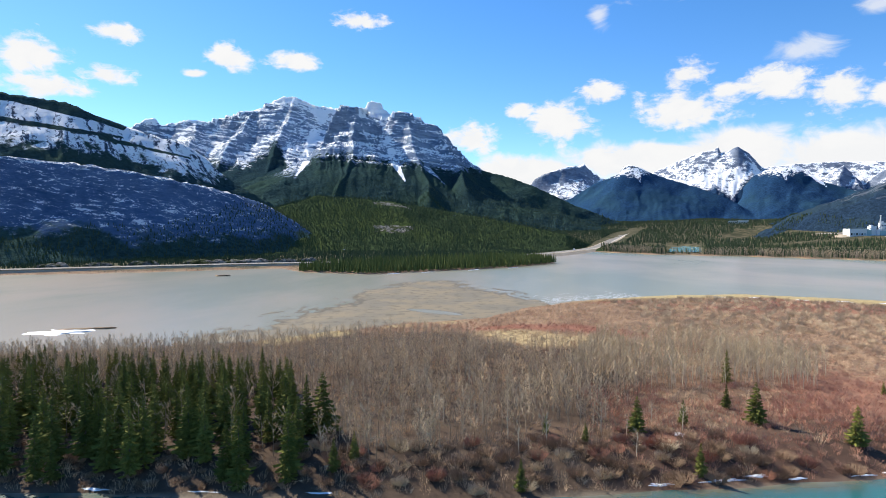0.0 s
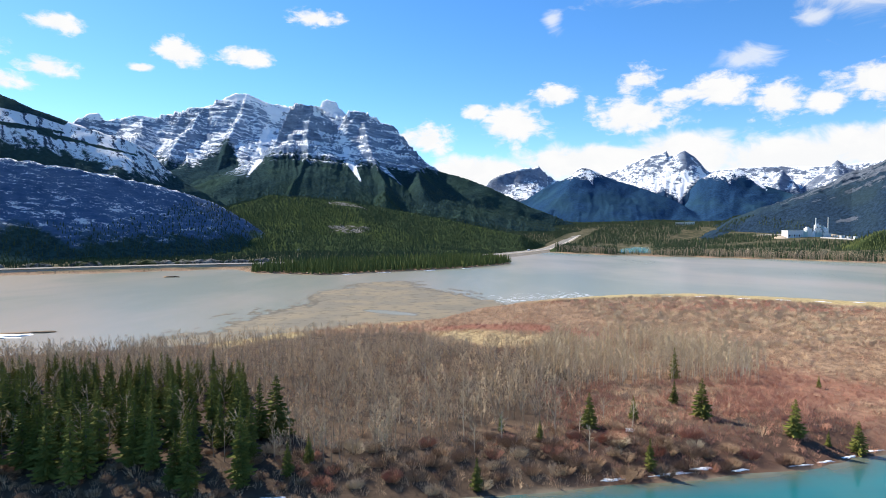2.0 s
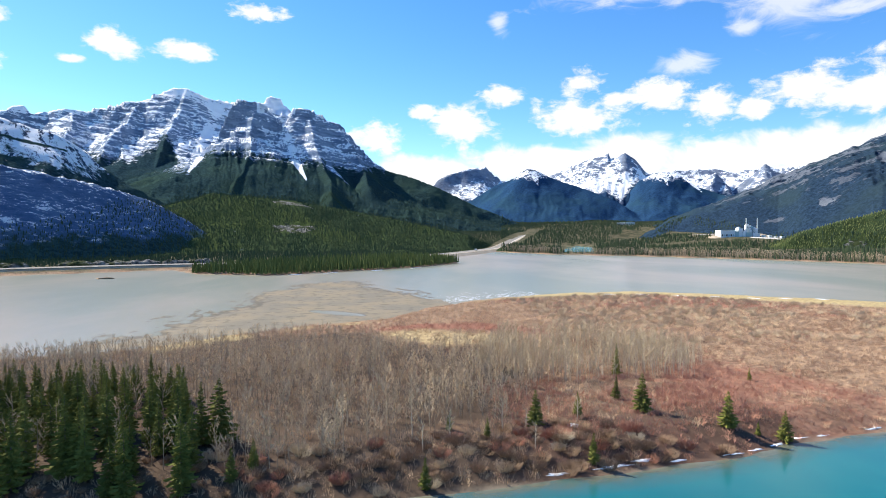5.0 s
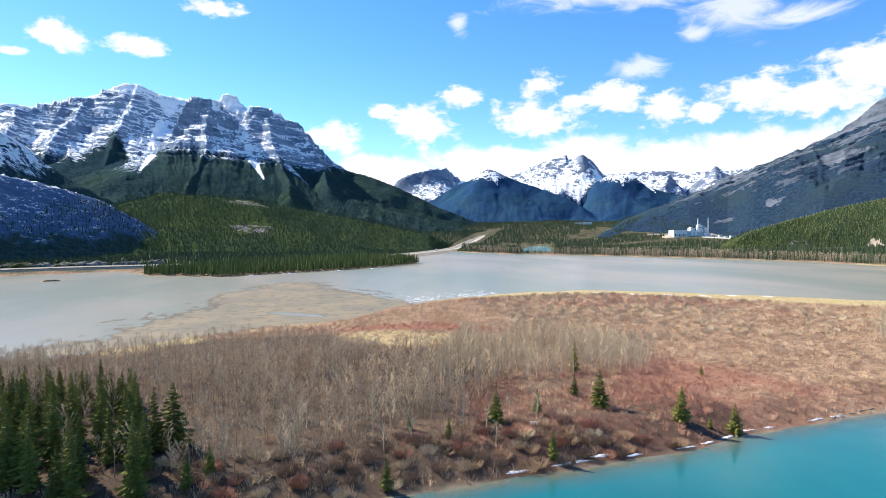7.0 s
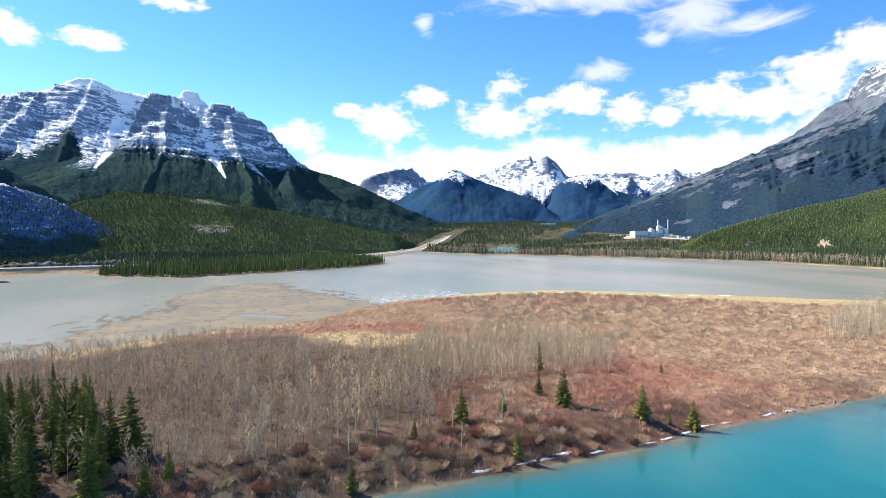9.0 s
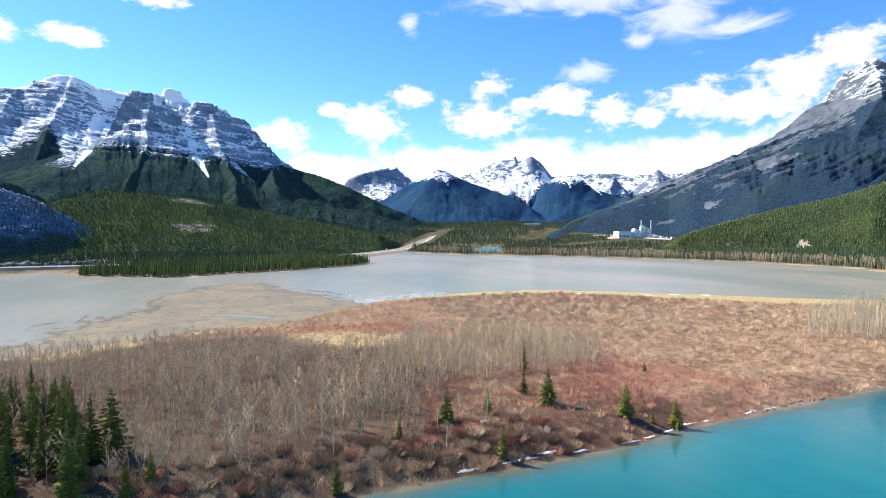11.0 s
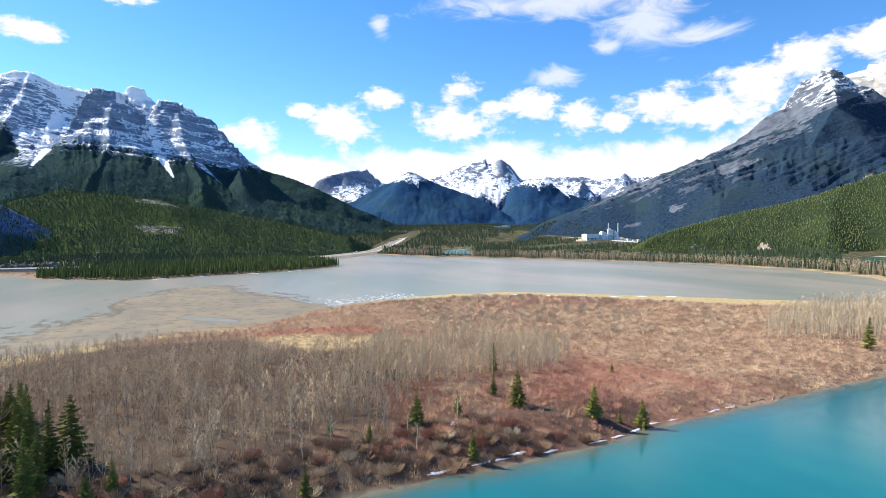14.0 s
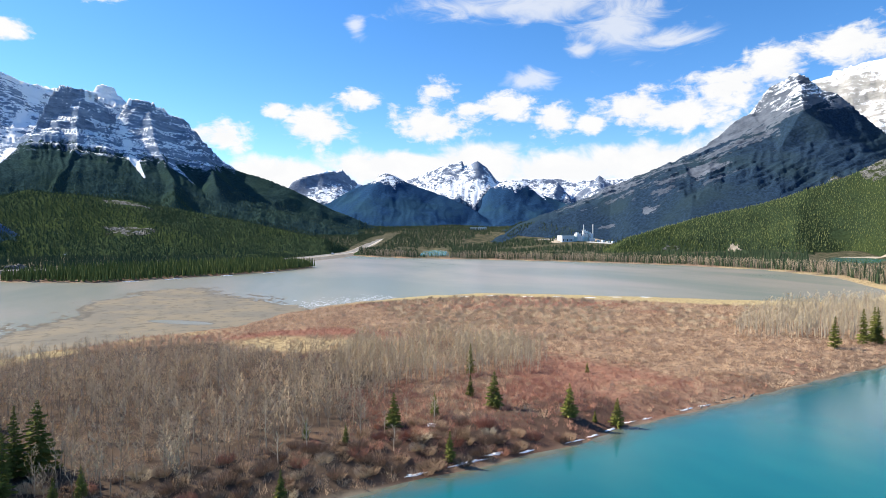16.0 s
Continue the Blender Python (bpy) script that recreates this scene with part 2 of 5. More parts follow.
def np_mesh(name, verts, faces, mat, mats=None, smooth_faces=False, up=False):
    """A mesh object from arrays of places and of triangles or quads."""
    verts, faces = np.asarray(verts, np.float32), np.asarray(faces, np.int32)
    if up:
        p = verts[faces[:, :3]]
        if np.cross(p[:, 1] - p[:, 0], p[:, 2] - p[:, 0])[:, 2].sum() < 0:
            faces = np.ascontiguousarray(faces[:, ::-1])
    me = bpy.data.meshes.new(name)
    n = faces.shape[1]
    me.vertices.add(len(verts))
    me.vertices.foreach_set("co", verts.ravel())
    me.loops.add(faces.size)
    me.loops.foreach_set("vertex_index", faces.ravel())
    me.polygons.add(len(faces))
    me.polygons.foreach_set("loop_start", np.arange(0, faces.size, n, dtype=np.int32))
    me.polygons.foreach_set("use_smooth", np.full(len(faces), smooth_faces))
    for m in (mat if isinstance(mat, (list, tuple)) else [mat]):
        me.materials.append(m)
    if mats is not None:
        me.polygons.foreach_set("material_index", np.asarray(mats, np.int32))
    me.update()
    me.validate()
    return me


def grid_faces(nx, ny):
    i = np.arange(nx * ny).reshape(ny, nx)
    return np.stack([i[:-1, :-1], i[:-1, 1:], i[1:, 1:], i[1:, :-1]], -1).reshape(-1, 4)


def add_attr(me, name, values):
    a = me.attributes.new(name, "FLOAT", "POINT")
    a.data.foreach_set("value", np.asarray(values, np.float32).ravel())


def polar(az_deg, el_deg, dist):
    """A place at that bearing, height angle and distance from the camera's station."""
    a = radians(az_deg)
    return (dist * math.sin(a), dist * math.cos(a), EYE + dist * math.tan(radians(el_deg)))


# ---- plan of the valley: shores of the lake and of the river ----
LAKE = [(-900, 140), (-500, 190), (-300, 215), (-186, 240), (-145, 252), (-110, 260), (-87, 268), (-63, 288), (-26, 313), (21, 334),
        (49, 375), (85, 410), (158, 445), (229, 450), (290, 412), (323, 386), (389, 333), (445, 289), (501, 297), (564, 322),
        (605, 348), (730, 475), (795, 628), (775, 776), (680, 955), (558, 1108), (462, 1190), (427, 1230), (356, 1396),
        (203, 1134), (160, 960), (181, 913), (90, 807), (11, 754), (-89, 692), (-176, 733), (-224, 815), (-381, 742), (-532, 705), (-900, 640)]
RIVER = [(-1500, -250), (-900, -60), (-500, 70), (-200, 116), (-87, 113), (-41, 110), (7, 108.5), (54, 113), (88, 117), (104, 122.5), (125, 125),
         (152, 129), (184, 134), (222, 140), (248, 142), (300, 141), (420, 152), (600, 200), (1000, 260), (1000, 90), (600, 0), (300, -45), (0, -50),
         (-300, -60), (-900, -250), (-1500, -430)]
POND_WEST = [(482, 1261), (515, 1245), (545, 1240), (640, 1460), (735, 1690), (700, 1715), (665, 1720), (570, 1480)]
CHANNEL = [(1090, 640), (1203, 690), (1400, 800), (1450, 880), (1400, 920), (1257, 867), (1110, 740)]
FLAT_EAST = [(1090, 640), (1203, 690), (1500, 810), (1590, 900), (1560, 980), (1480, 990), (1257, 867), (1110, 740)]
POND_FAR = [(930, 1880), (1010, 1830), (1180, 2120), (1090, 2170)]
MUD = [(-125, 262), (-95, 320), (-78, 400), (-68, 490), (-48, 565), (3, 596), (34, 500), (62, 440), (75, 405), (60, 360), (30, 320), (-26, 298), (-63, 272), (-90, 256)]
# the highway round the far side of the lake
ROAD = [(-900, 600), (-640, 690), (-525, 742), (-405, 792), (-300, 838), (-213, 862), (-120, 870), (0, 930), (120, 1060), (215, 1190), (330, 1400), (470, 1700), (640, 2050), (800, 2400)]


PX, PY = 2000 * math.sin(radians(36.0)), 2000 * math.cos(radians(36.0))      # the cement works


def shore_distance(x, y):
    """Metres from the nearest water's edge, positive on land."""
    return np.minimum(-signed(x, y, LAKE), -signed(x, y, RIVER))


def ground_z(x, y):
    x, y = np.asarray(x, float), np.asarray(y, float)
    wob = 2.5 * fbm(x / 14, y / 14, 5, 3)
    dl, dr = -signed(x, y, LAKE), -signed(x, y, RIVER)
    d = np.minimum(dl, dr) + wob * smooth(np.hypot(x, y), 100, 220)
    land = 0.25 + 1.5 * smooth(d, 0, 9) + 0.45 * fbm(x / 22, y / 22, 3, 4)
    land = land + (0.8 + 1.4 * (1 - smooth(x, 85, 150))) * smooth(dr, 1, 16) * smooth(dl, 10, 60)
    beyond = smooth(y, 480, 800) + smooth(x, 480, 700)
    land = land + np.clip(beyond, 0, 1) * 0.014 * np.maximum(dl - 40, 0) + np.where(y < 0, 0.04, 0.0) * np.maximum(dr - 5, 0)
    bearing = np.degrees(np.arctan2(x, np.maximum(y, 1)))
    rise = 34 * smooth(y, 1500, 2150) * (1 - smooth(bearing, 19.0, 23))
    far = (70 + 10 * fbm(x / 260, y / 260, 45, 3)) * smooth(np.hypot(x, y), 1750, 3150) * smooth(bearing, 10, 16) * (1 - smooth(bearing, 35, 42))
    land = land + np.maximum(rise, far)
    land = land + 17 * np.exp(-((x - PX - 25) ** 2 + (y - PY - 20) ** 2) / (2 * 150 ** 2))
    for pond, level in ((POND_WEST, 3.0), (POND_FAR, 11.0), (FLAT_EAST, 1.0)):
        land = np.where(signed(x, y, pond) > -12, np.minimum(land, level + 0.1 * np.maximum(-signed(x, y, pond), 0)), land)
    bed = -2.2 * smooth(-d, 0, 12)
    z = np.where(d > 0, land * smooth(d, -0.2, 2.0), bed)
    return z


def spread(lo, hi, fine_lo, fine_hi, step, far):
    a = -np.geomspace(step, fine_lo - lo, far)[::-1] + fine_lo
    b = np.geomspace(step, hi - fine_hi, far) + fine_hi
    return np.concatenate([a, np.arange(fine_lo, fine_hi + 0.1, step), b])


# ---- ground: one sheet from the island to the foot of the mountains and beyond ----
GRASS_PATCH = [(18, 264), (39, 272), (62, 262), (78, 250), (64, 230), (36, 234), (22, 244)]
RED_PATCH = [(6, 276), (36, 292), (65, 290), (92, 258), (86, 249), (61, 266), (34, 275)]
WOOD = [(-190, 232), (-145, 246), (-87, 262), (-45, 286), (8, 268), (26, 240), (60, 236), (62, 182), (52, 158), (40, 138), (-18, 116), (-60, 122), (-150, 140), (-260, 150), (-260, 205)]
GROVE = [(34, 178), (60, 172), (105, 170), (124, 186), (122, 222), (96, 243), (62, 238)]
GROVE_EAST = [(240, 206), (258, 183), (300, 165), (405, 180), (430, 255), (345, 256), (285, 232)]

m, t, bs, v = material("valley_soil", 0.95)
n1, n2, n3 = noise_tex(t, v, 0.05, 6, 0.6), noise_tex(t, v, 0.45, 5, 0.65), noise_tex(t, v, 3.0, 4, 0.7)
litter = mixc(t, remap(t, n1, 0.38, 0.62), (0.225, 0.135, 0.085), (0.345, 0.230, 0.148))
litter = mixc(t, remap(t, n2, 0.40, 0.66, 0.0, 0.8), litter, (0.085, 0.055, 0.040))
litter = mixc(t, remap(t, n3, 0.55, 0.75, 0.0, 0.6), litter, (0.30, 0.215, 0.125))
red = mixc(t, n2, (0.20, 0.080, 0.056), (0.31, 0.140, 0.098))
# darker brown litter, with the thickets' shade painted into it
litter = mixc(t, attr(t, "shaded_duff"), litter, mixc(t, n2, (0.050, 0.036, 0.026), (0.120, 0.084, 0.060)))
col = mixc(t, mth(t, "MULTIPLY", attr(t, "red"), 0.72), litter, red)
straw = mixc(t, remap(t, n2, 0.35, 0.65), (0.50, 0.395, 0.195), (0.27, 0.205, 0.115))
col = mixc(t, attr(t, "straw"), col, straw)
pale = mixc(t, remap(t, n2, 0.36, 0.62), (0.17, 0.115, 0.06), (0.46, 0.35, 0.19))
col = mixc(t, attr(t, "pale"), col, pale)
mudc = mixc(t, remap(t, n1, 0.4, 0.6), (0.30, 0.255, 0.185), (0.24, 0.215, 0.165))
mudc = mixc(t, remap(t, n2, 0.52, 0.66, 0.0, 0.7), mudc, (0.11, 0.105, 0.07))
col = mixc(t, attr(t, "mud"), col, mudc)
floorc = mixc(t, remap(t, n1, 0.4, 0.62), (0.050, 0.052, 0.028), (0.125, 0.108, 0.066))
col = mixc(t, attr(t, "wood"), col, floorc)
lk(t, col, bs.inputs["Base Color"])
bump(t, bs, n2, 0.7, 0.6)
SOIL = m

xs = spread(-5200, 5200, -300, 620, 4.0, 46)
ys = spread(-3000, 5200, 96, 620, 3.2, 52)
gx, gy = np.meshgrid(xs, ys)
gz = ground_z(gx, gy)
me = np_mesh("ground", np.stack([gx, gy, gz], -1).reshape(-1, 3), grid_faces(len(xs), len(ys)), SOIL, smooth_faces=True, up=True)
dl, dr = -signed(gx, gy, LAKE), -signed(gx, gy, RIVER)
nz = fbm(gx / 30, gy / 30, 21, 4)
far_side = np.clip(smooth(gy, 500, 700) + smooth(gx, 560, 680), 0, 1)
add_attr(me, "wood", far_side * smooth(dl + 14 * nz, 12, 30))
shore_e = smooth(gx, 60, 150) * (1 - far_side)
strip = shore_e * smooth(np.interp(gx, [60, 110, 220, 320], [16, 26, 40, 62]) + 12 * nz - dl, 0, 12) * (dl > 0)
gold = 0.85 * smooth(9 - np.abs(dl - 14) + 22 * nz, 0, 12) * smooth(gx, -110, -70) * (1 - smooth(gx, 0, 30)) * (dl > 0) * (gy < 400)
rim = far_side * smooth(np.where((gx > 560) & (gy < 700), 17, 6) - dl, 0, 4) * (dl > -1) * (gx > 220)
add_attr(me, "straw", np.clip(strip + gold + rim * (gx > 540) * (gy < 720), 0, 1))
add_attr(me, "pale", np.clip(smooth(signed(gx, gy, GRASS_PATCH) + 8 * nz, -4, 4) + 0.9 * rim, 0, 1))
# where wood and bank brush shade the ground, the litter is coloured darker
shaded_duff = np.clip(smooth(signed(gx, gy, WOOD) + 8 * nz, -4, 5) + smooth(26 - dr + 8 * nz, 0, 8) * (gx < 110) * (gy > 60) + 0.6 * smooth(gx, 28, 44) * (1 - smooth(gx, 95, 118)) * (1 - smooth(gy, 160, 176)) * (gy > 60), 0, 1)
add_attr(me, "red", (1 - 0.65 * shaded_duff) * np.clip(smooth(signed(gx, gy, RED_PATCH) + 6 * nz, -3, 4) + 0.75 * smooth(fbm(gx / 60, gy / 60, 33, 3), 0.12, 0.45) * (gx > 20), 0, 1))
add_attr(me, "shaded_duff", shaded_duff)
add_attr(me, "mud", smooth(-np.minimum(dl, dr), 0.0, 2.5))
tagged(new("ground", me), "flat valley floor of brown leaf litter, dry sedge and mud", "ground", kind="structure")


# ---- water ----
def water_material(name, deep, shallow, scale, rough, ripple, shine):
    m, t, bs, v = material(name, rough)
    f = noise_tex(t, vmul(t, v, (1.0, 0.45, 1.0)), scale, 5, 0.55, 0.4)
    lk(t, mixc(t, remap(t, f, 0.36, 0.66), deep, shallow), bs.inputs["Base Color"])
    bs.inputs["IOR"].default_value = 1.33
    bs.inputs["Specular IOR Level"].default_value = shine
    w = noise_tex(t, v, 1.6, 3, 0.6)
    bump(t, bs, w, ripple, 0.05)
    return m


SILT = water_material("silty_lake_water", (0.215, 0.230, 0.180), (0.325, 0.285, 0.228), 0.006, 0.25, 0.5, 0.22)
GLACIAL = water_material("glacial_river_water", (0.005, 0.106, 0.126), (0.016, 0.158, 0.158), 0.012, 0.10, 0.35, 0.5)


def water_sheet(name, poly, mat, z, label):
    bm = bmesh.new()
    bm.faces.new([bm.verts.new((x, y, z)) for x, y in poly])
    bmesh.ops.triangulate(bm, faces=bm.faces)
    bmesh.ops.recalc_face_normals(bm, faces=bm.faces)
    if sum(f.normal.z for f in bm.faces) < 0:
        bmesh.ops.reverse_faces(bm, faces=bm.faces)
    me = bpy.data.meshes.new(name)
    bm.to_mesh(me)
    bm.free()
    me.materials.append(mat)
    return tagged(new(name, me), label, "water", kind="structure")


def swollen(poly, by):
    cx, cy = sum(p[0] for p in poly) / len(poly), sum(p[1] for p in poly) / len(poly)
    out = []
    for i, p in enumerate(poly):
        a, b = poly[i - 1], poly[(i + 1) % len(poly)]
        tx, ty = b[0] - a[0], b[1] - a[1]
        k = by / max(math.hypot(tx, ty), 1e-6)
        out.append((p[0] + ty * k, p[1] - tx * k))
    area = sum(a[0] * b[1] - b[0] * a[1] for a, b in zip(poly, poly[1:] + poly[:1]))
    return out if area > 0 else [(2 * p[0] - q[0], 2 * p[1] - q[1]) for p, q in zip(poly, out)]


water_sheet("lake_water", swollen(LAKE, 6), SILT, 0.0, "shallow silty grey-brown lake with a faint shine")
water_sheet("river_water", swollen(RIVER, 6), GLACIAL, 0.0, "calm turquoise glacial river beside the brushy bank")


# ---- mud flats that the low lake lays bare: fine relief that the water cuts into bars and pools ----
mx, my = np.meshgrid(np.arange(-150, 110, 2.0), np.arange(250, 640, 2.2))
sm = signed(mx, my, MUD) + 16 * fbm(mx / 45, my / 45, 9, 4)
mz = -0.06 + 0.20 * smooth(sm, -14, 24) + (0.05 + 0.11 * (1 - smooth(sm, 2, 30))) * fbm(mx / 4.5 + my / 30, my / 9, 12, 4, 0.7) + 0.05 * fbm(mx / 50, my / 50, 13, 2)
pool = np.hypot((mx + 6) / 19, (my - 366 + 0.7 * (mx + 6)) / 9)
mz = np.where(sm < -22, -0.6, mz) - 0.2 * smooth(1.15 - pool, 0, 0.4)
m, t, bs, v = material("wet_mud", 0.6)
n1, n2 = noise_tex(t, v, 0.03, 5), noise_tex(t, v, 0.14, 6, 0.62)
c = mixc(t, remap(t, n1, 0.40, 0.60), (0.245, 0.203, 0.138), (0.195, 0.172, 0.130))
zs = t.nodes.new("ShaderNodeSeparateXYZ")
lk(t, v, zs.inputs[0])
c = mixc(t, remap(t, zs.outputs[2], 0.075, 0.005), c, (0.120, 0.105, 0.080))
lk(t, mixc(t, remap(t, n2, 0.52, 0.62, 0.0, 0.6), c, (0.120, 0.105, 0.075)), bs.inputs["Base Color"])
bump(t, bs, n2, 0.5, 0.2)
tagged(new("mud_flat", np_mesh("mud_flat", np.stack([mx, my, mz], -1).reshape(-1, 3), grid_faces(mx.shape[1], mx.shape[0]), m, smooth_faces=True, up=True)),
       "bare tan mud flat with dark bars and pools in the shallow lake", "mud flat", kind="structure")


# ---- mountains: ridge lines with beds, gullies and aprons ----
def ridge_height(x, y, ridges, seed, rough, step, tilt, cut, terrace, rib):
    best, near = np.full(x.shape, -60.0), np.full(x.shape, 1e9)
    wx, wy = x + 22 * fbm(x / 200, y / 200, seed, 4), y + 40 * fbm(x / 200, y / 200, seed + 9, 4)
    bearing = np.degrees(np.arctan2(x, y)) + 0.35 * fbm(x / 130, y / 130, seed + 5, 4)
    for pts, s1, w, s2, gully in ridges:
        d, zr = line_distance(wx, wy, pts)
        prof = s2 * d + (s1 - s2) * w * (1 - np.exp(-d / w))
        ribs = 1 - ridged(bearing / rib, d / 900, seed + 2, 4, 0.6)
        h = zr - prof
        h = h - gully * smooth(d, 10, 260) * ribs * (0.3 + 0.7 * smooth(h, cut - 60, cut + 100))
        near = np.minimum(near, d)
        best = np.maximum(best, h)
    away = smooth(near, 15, 160)
    h = best + 0.5 * rough * (0.5 + 0.5 * away) * fbm(x / 80, y / 80, seed + 3, 5, 0.6)
    h = h + 1.8 * rough * away * (ridged(x / 150, y / 150, seed + 6, 5, 0.6) - 0.6)
    if step:
        bend = 34 * fbm(x / 330, y / 330, seed + 7, 3)
        zt = (h + tilt[0] * x + tilt[1] * y + bend) / step
        zt = zt + 0.45 * np.sin(1.9 * zt + seed) + 0.3 * np.sin(4.3 * zt)
        f = zt - np.floor(zt)
        rise = (smooth(f, 0.30, 0.85) - f) * step
        h = h + rise * terrace * smooth(h, cut, cut + 90) * smooth(fbm(x / 120, y / 120, seed + 8, 3), -0.5, 0.25)
    return h


HEIGHTS = []


def along(line):
    """Height angle of a line of (bearing, angle) at each bearing."""
    return lambda az: np.interp(az, [p[0] for p in line], [p[1] for p in line])


def chute(az, el, a, b, w):
    """1 on a gully that runs between two bearings and height angles, 0 past its width in degrees."""
    dx, dy = b[0] - a[0], b[1] - a[1]
    k = np.clip(((az - a[0]) * dx + (el - a[1]) * dy) / (dx * dx + dy * dy), 0, 1)
    return smooth(np.hypot(az - a[0] - k * dx, el - a[1] - k * dy), w * (1.1 - 0.7 * k), 0)


def mountain(name, ridges, az_lo, az_hi, d_lo, d_hi, az_step, d_step, mat, seed, label, rough=14.0, step=0.0, tilt=(0.0, 0.0), cut=0.0, category="mountain", terrace=0.45,
             rib=3.1, treeline=((0, 90),), snow=None, bare=None, foot=None):
    az = np.radians(np.arange(az_lo, az_hi + az_step, az_step))
    ds = np.arange(d_lo, d_hi + d_step, d_step)
    aa, dd = np.meshgrid(az, ds)
    x, y = dd * np.sin(aa), dd * np.cos(aa)
    made = [([polar(*p) for p in pts], *rest) for pts, *rest in ridges]

    def height(px, py):
        px, py = np.asarray(px, float), np.asarray(py, float)
        h = ridge_height(px, py, made, seed, rough, step, tilt, cut, terrace, rib)
        h = np.minimum(h, -4 + 0.85 * np.maximum(-signed(px, py, LAKE) - 16, 0))
        h = np.minimum(h, 1 + 0.75 * np.maximum(-signed(px, py, FLAT_EAST) - 14, 0) + 0.0022 * np.maximum(-signed(px, py, FLAT_EAST) - 250, 0) ** 2)
        h = np.minimum(h, 2 + 0.8 * np.maximum(line_distance(px, py, ROAD)[0] - 24, 0) + 38 * smooth(py, 1480, 2150))
        if foot:
            out = np.hypot(px, py) - along(foot)(np.degrees(np.arctan2(px, py)))
            h = np.minimum(h, -4 + 0.75 * np.maximum(out, -20))
        return h - 120 * (1 - smooth(np.hypot(px, py), d_lo, d_lo + 120))
    z = np.maximum(height(x, y), -20)
    HEIGHTS.append(height)
    me = np_mesh(name, np.stack([x, y, z], -1).reshape(-1, 3), grid_faces(len(az), len(ds)), mat, smooth_faces=True, up=True)
    a, e = np.degrees(aa), np.degrees(np.arctan2(z - EYE, dd))
    cover = along(treeline)(a) - e
    add_attr(me, "trees", cover - (bare(a, e) if bare else 0))
    add_attr(me, "snowy", snow(a, e) if snow else np.full(a.shape, -2.0))
    return tagged(new(name, me), label, category, kind="structure")


# bluish rock tones, and the forest tones below: distance haze mixed into the colour
HAZY_GREY, HAZY_PALE, HAZY_DARK = (0.120, 0.168, 0.250), (0.31, 0.375, 0.475), (0.06, 0.074, 0.10)
CLIFF = mountain_material("limestone_cliffs_with_snow", HAZY_GREY, HAZY_PALE, (0.026, 0.050, 0.052), tilt=(0.12, 0.0), band=0.085, run=0.014, kink=18.0, slope_w=2.4, flank=0.74, band_w=2.4, mid_w=3.0, fine_w=3.0, fine_s=0.10, wob=4.5, soft=0.3, relief=10.0)
SNOWY = mountain_material("snowbound_limestone", HAZY_GREY, HAZY_PALE, (0.024, 0.048, 0.058), tilt=(0.15, 0.0), band=0.075, run=0.008, kink=18.0, slope_w=2.2, flank=0.72, band_w=2.6, mid_w=2.6, fine_w=2.0, wob=4.0, soft=0.3, relief=10.0)
# far rock and forest coloured blue in place of the air's haze
PEAKS = mountain_material("hazed_snowy_peaks", (0.115, 0.15, 0.225), (0.27, 0.315, 0.39), (0.018, 0.044, 0.095), tilt=(0.3, 0.0), band=0.045, run=0.010, slope_w=2.6, band_w=1.8, mid_w=3.2, fine_w=2.2, wob=2.6, soft=0.25, flank=0.74)
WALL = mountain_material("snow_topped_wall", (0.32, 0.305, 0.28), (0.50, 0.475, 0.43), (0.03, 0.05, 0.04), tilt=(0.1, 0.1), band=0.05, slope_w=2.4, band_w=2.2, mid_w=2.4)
# burnt slope: its blue is haze and shade painted over grey ground
BURN = mountain_material("hazed_burnt_slope_with_snow", (0.078, 0.138, 0.255), (0.175, 0.250, 0.385), (0.046, 0.082, 0.078), tilt=(0.16, 0.0), band=0.20, run=0.040, kink=14.0, slope_w=0.6, band_w=2.6, mid_w=0.8, fine_w=3.0, fine_s=0.22, wob=5.0, soft=0.6)
FIELDS = mountain_material("snowfields_and_spruce", HAZY_DARK, HAZY_GREY, (0.034, 0.062, 0.066), tilt=(2.2, 0.6), band=0.030, run=0.006, kink=60.0, slope_w=0.8, band_w=2.6, mid_w=2.0, fine_w=2.2, wob=5.0, soft=0.35)
FOOT = mountain_material("spruce_foothill", HAZY_GREY, HAZY_PALE, (0.042, 0.062, 0.030), band_w=1.5, patch=0.25, grain_w=0.5)
# slab forest's dark blue includes haze and shade
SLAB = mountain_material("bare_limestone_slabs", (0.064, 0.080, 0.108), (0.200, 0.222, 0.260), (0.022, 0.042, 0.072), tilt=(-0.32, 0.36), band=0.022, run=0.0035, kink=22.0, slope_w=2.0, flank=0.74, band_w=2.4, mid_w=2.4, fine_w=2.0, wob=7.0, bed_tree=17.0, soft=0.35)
# cone forest gets its strong blue from haze and shade painted in
CONE = mountain_material("hazed_forested_cone", HAZY_DARK, HAZY_GREY, (0.019, 0.052, 0.112), slope_w=1.2, band_w=0.8, mid_w=2.6, wob=3.0, grain_w=0.7, relief=6.0)

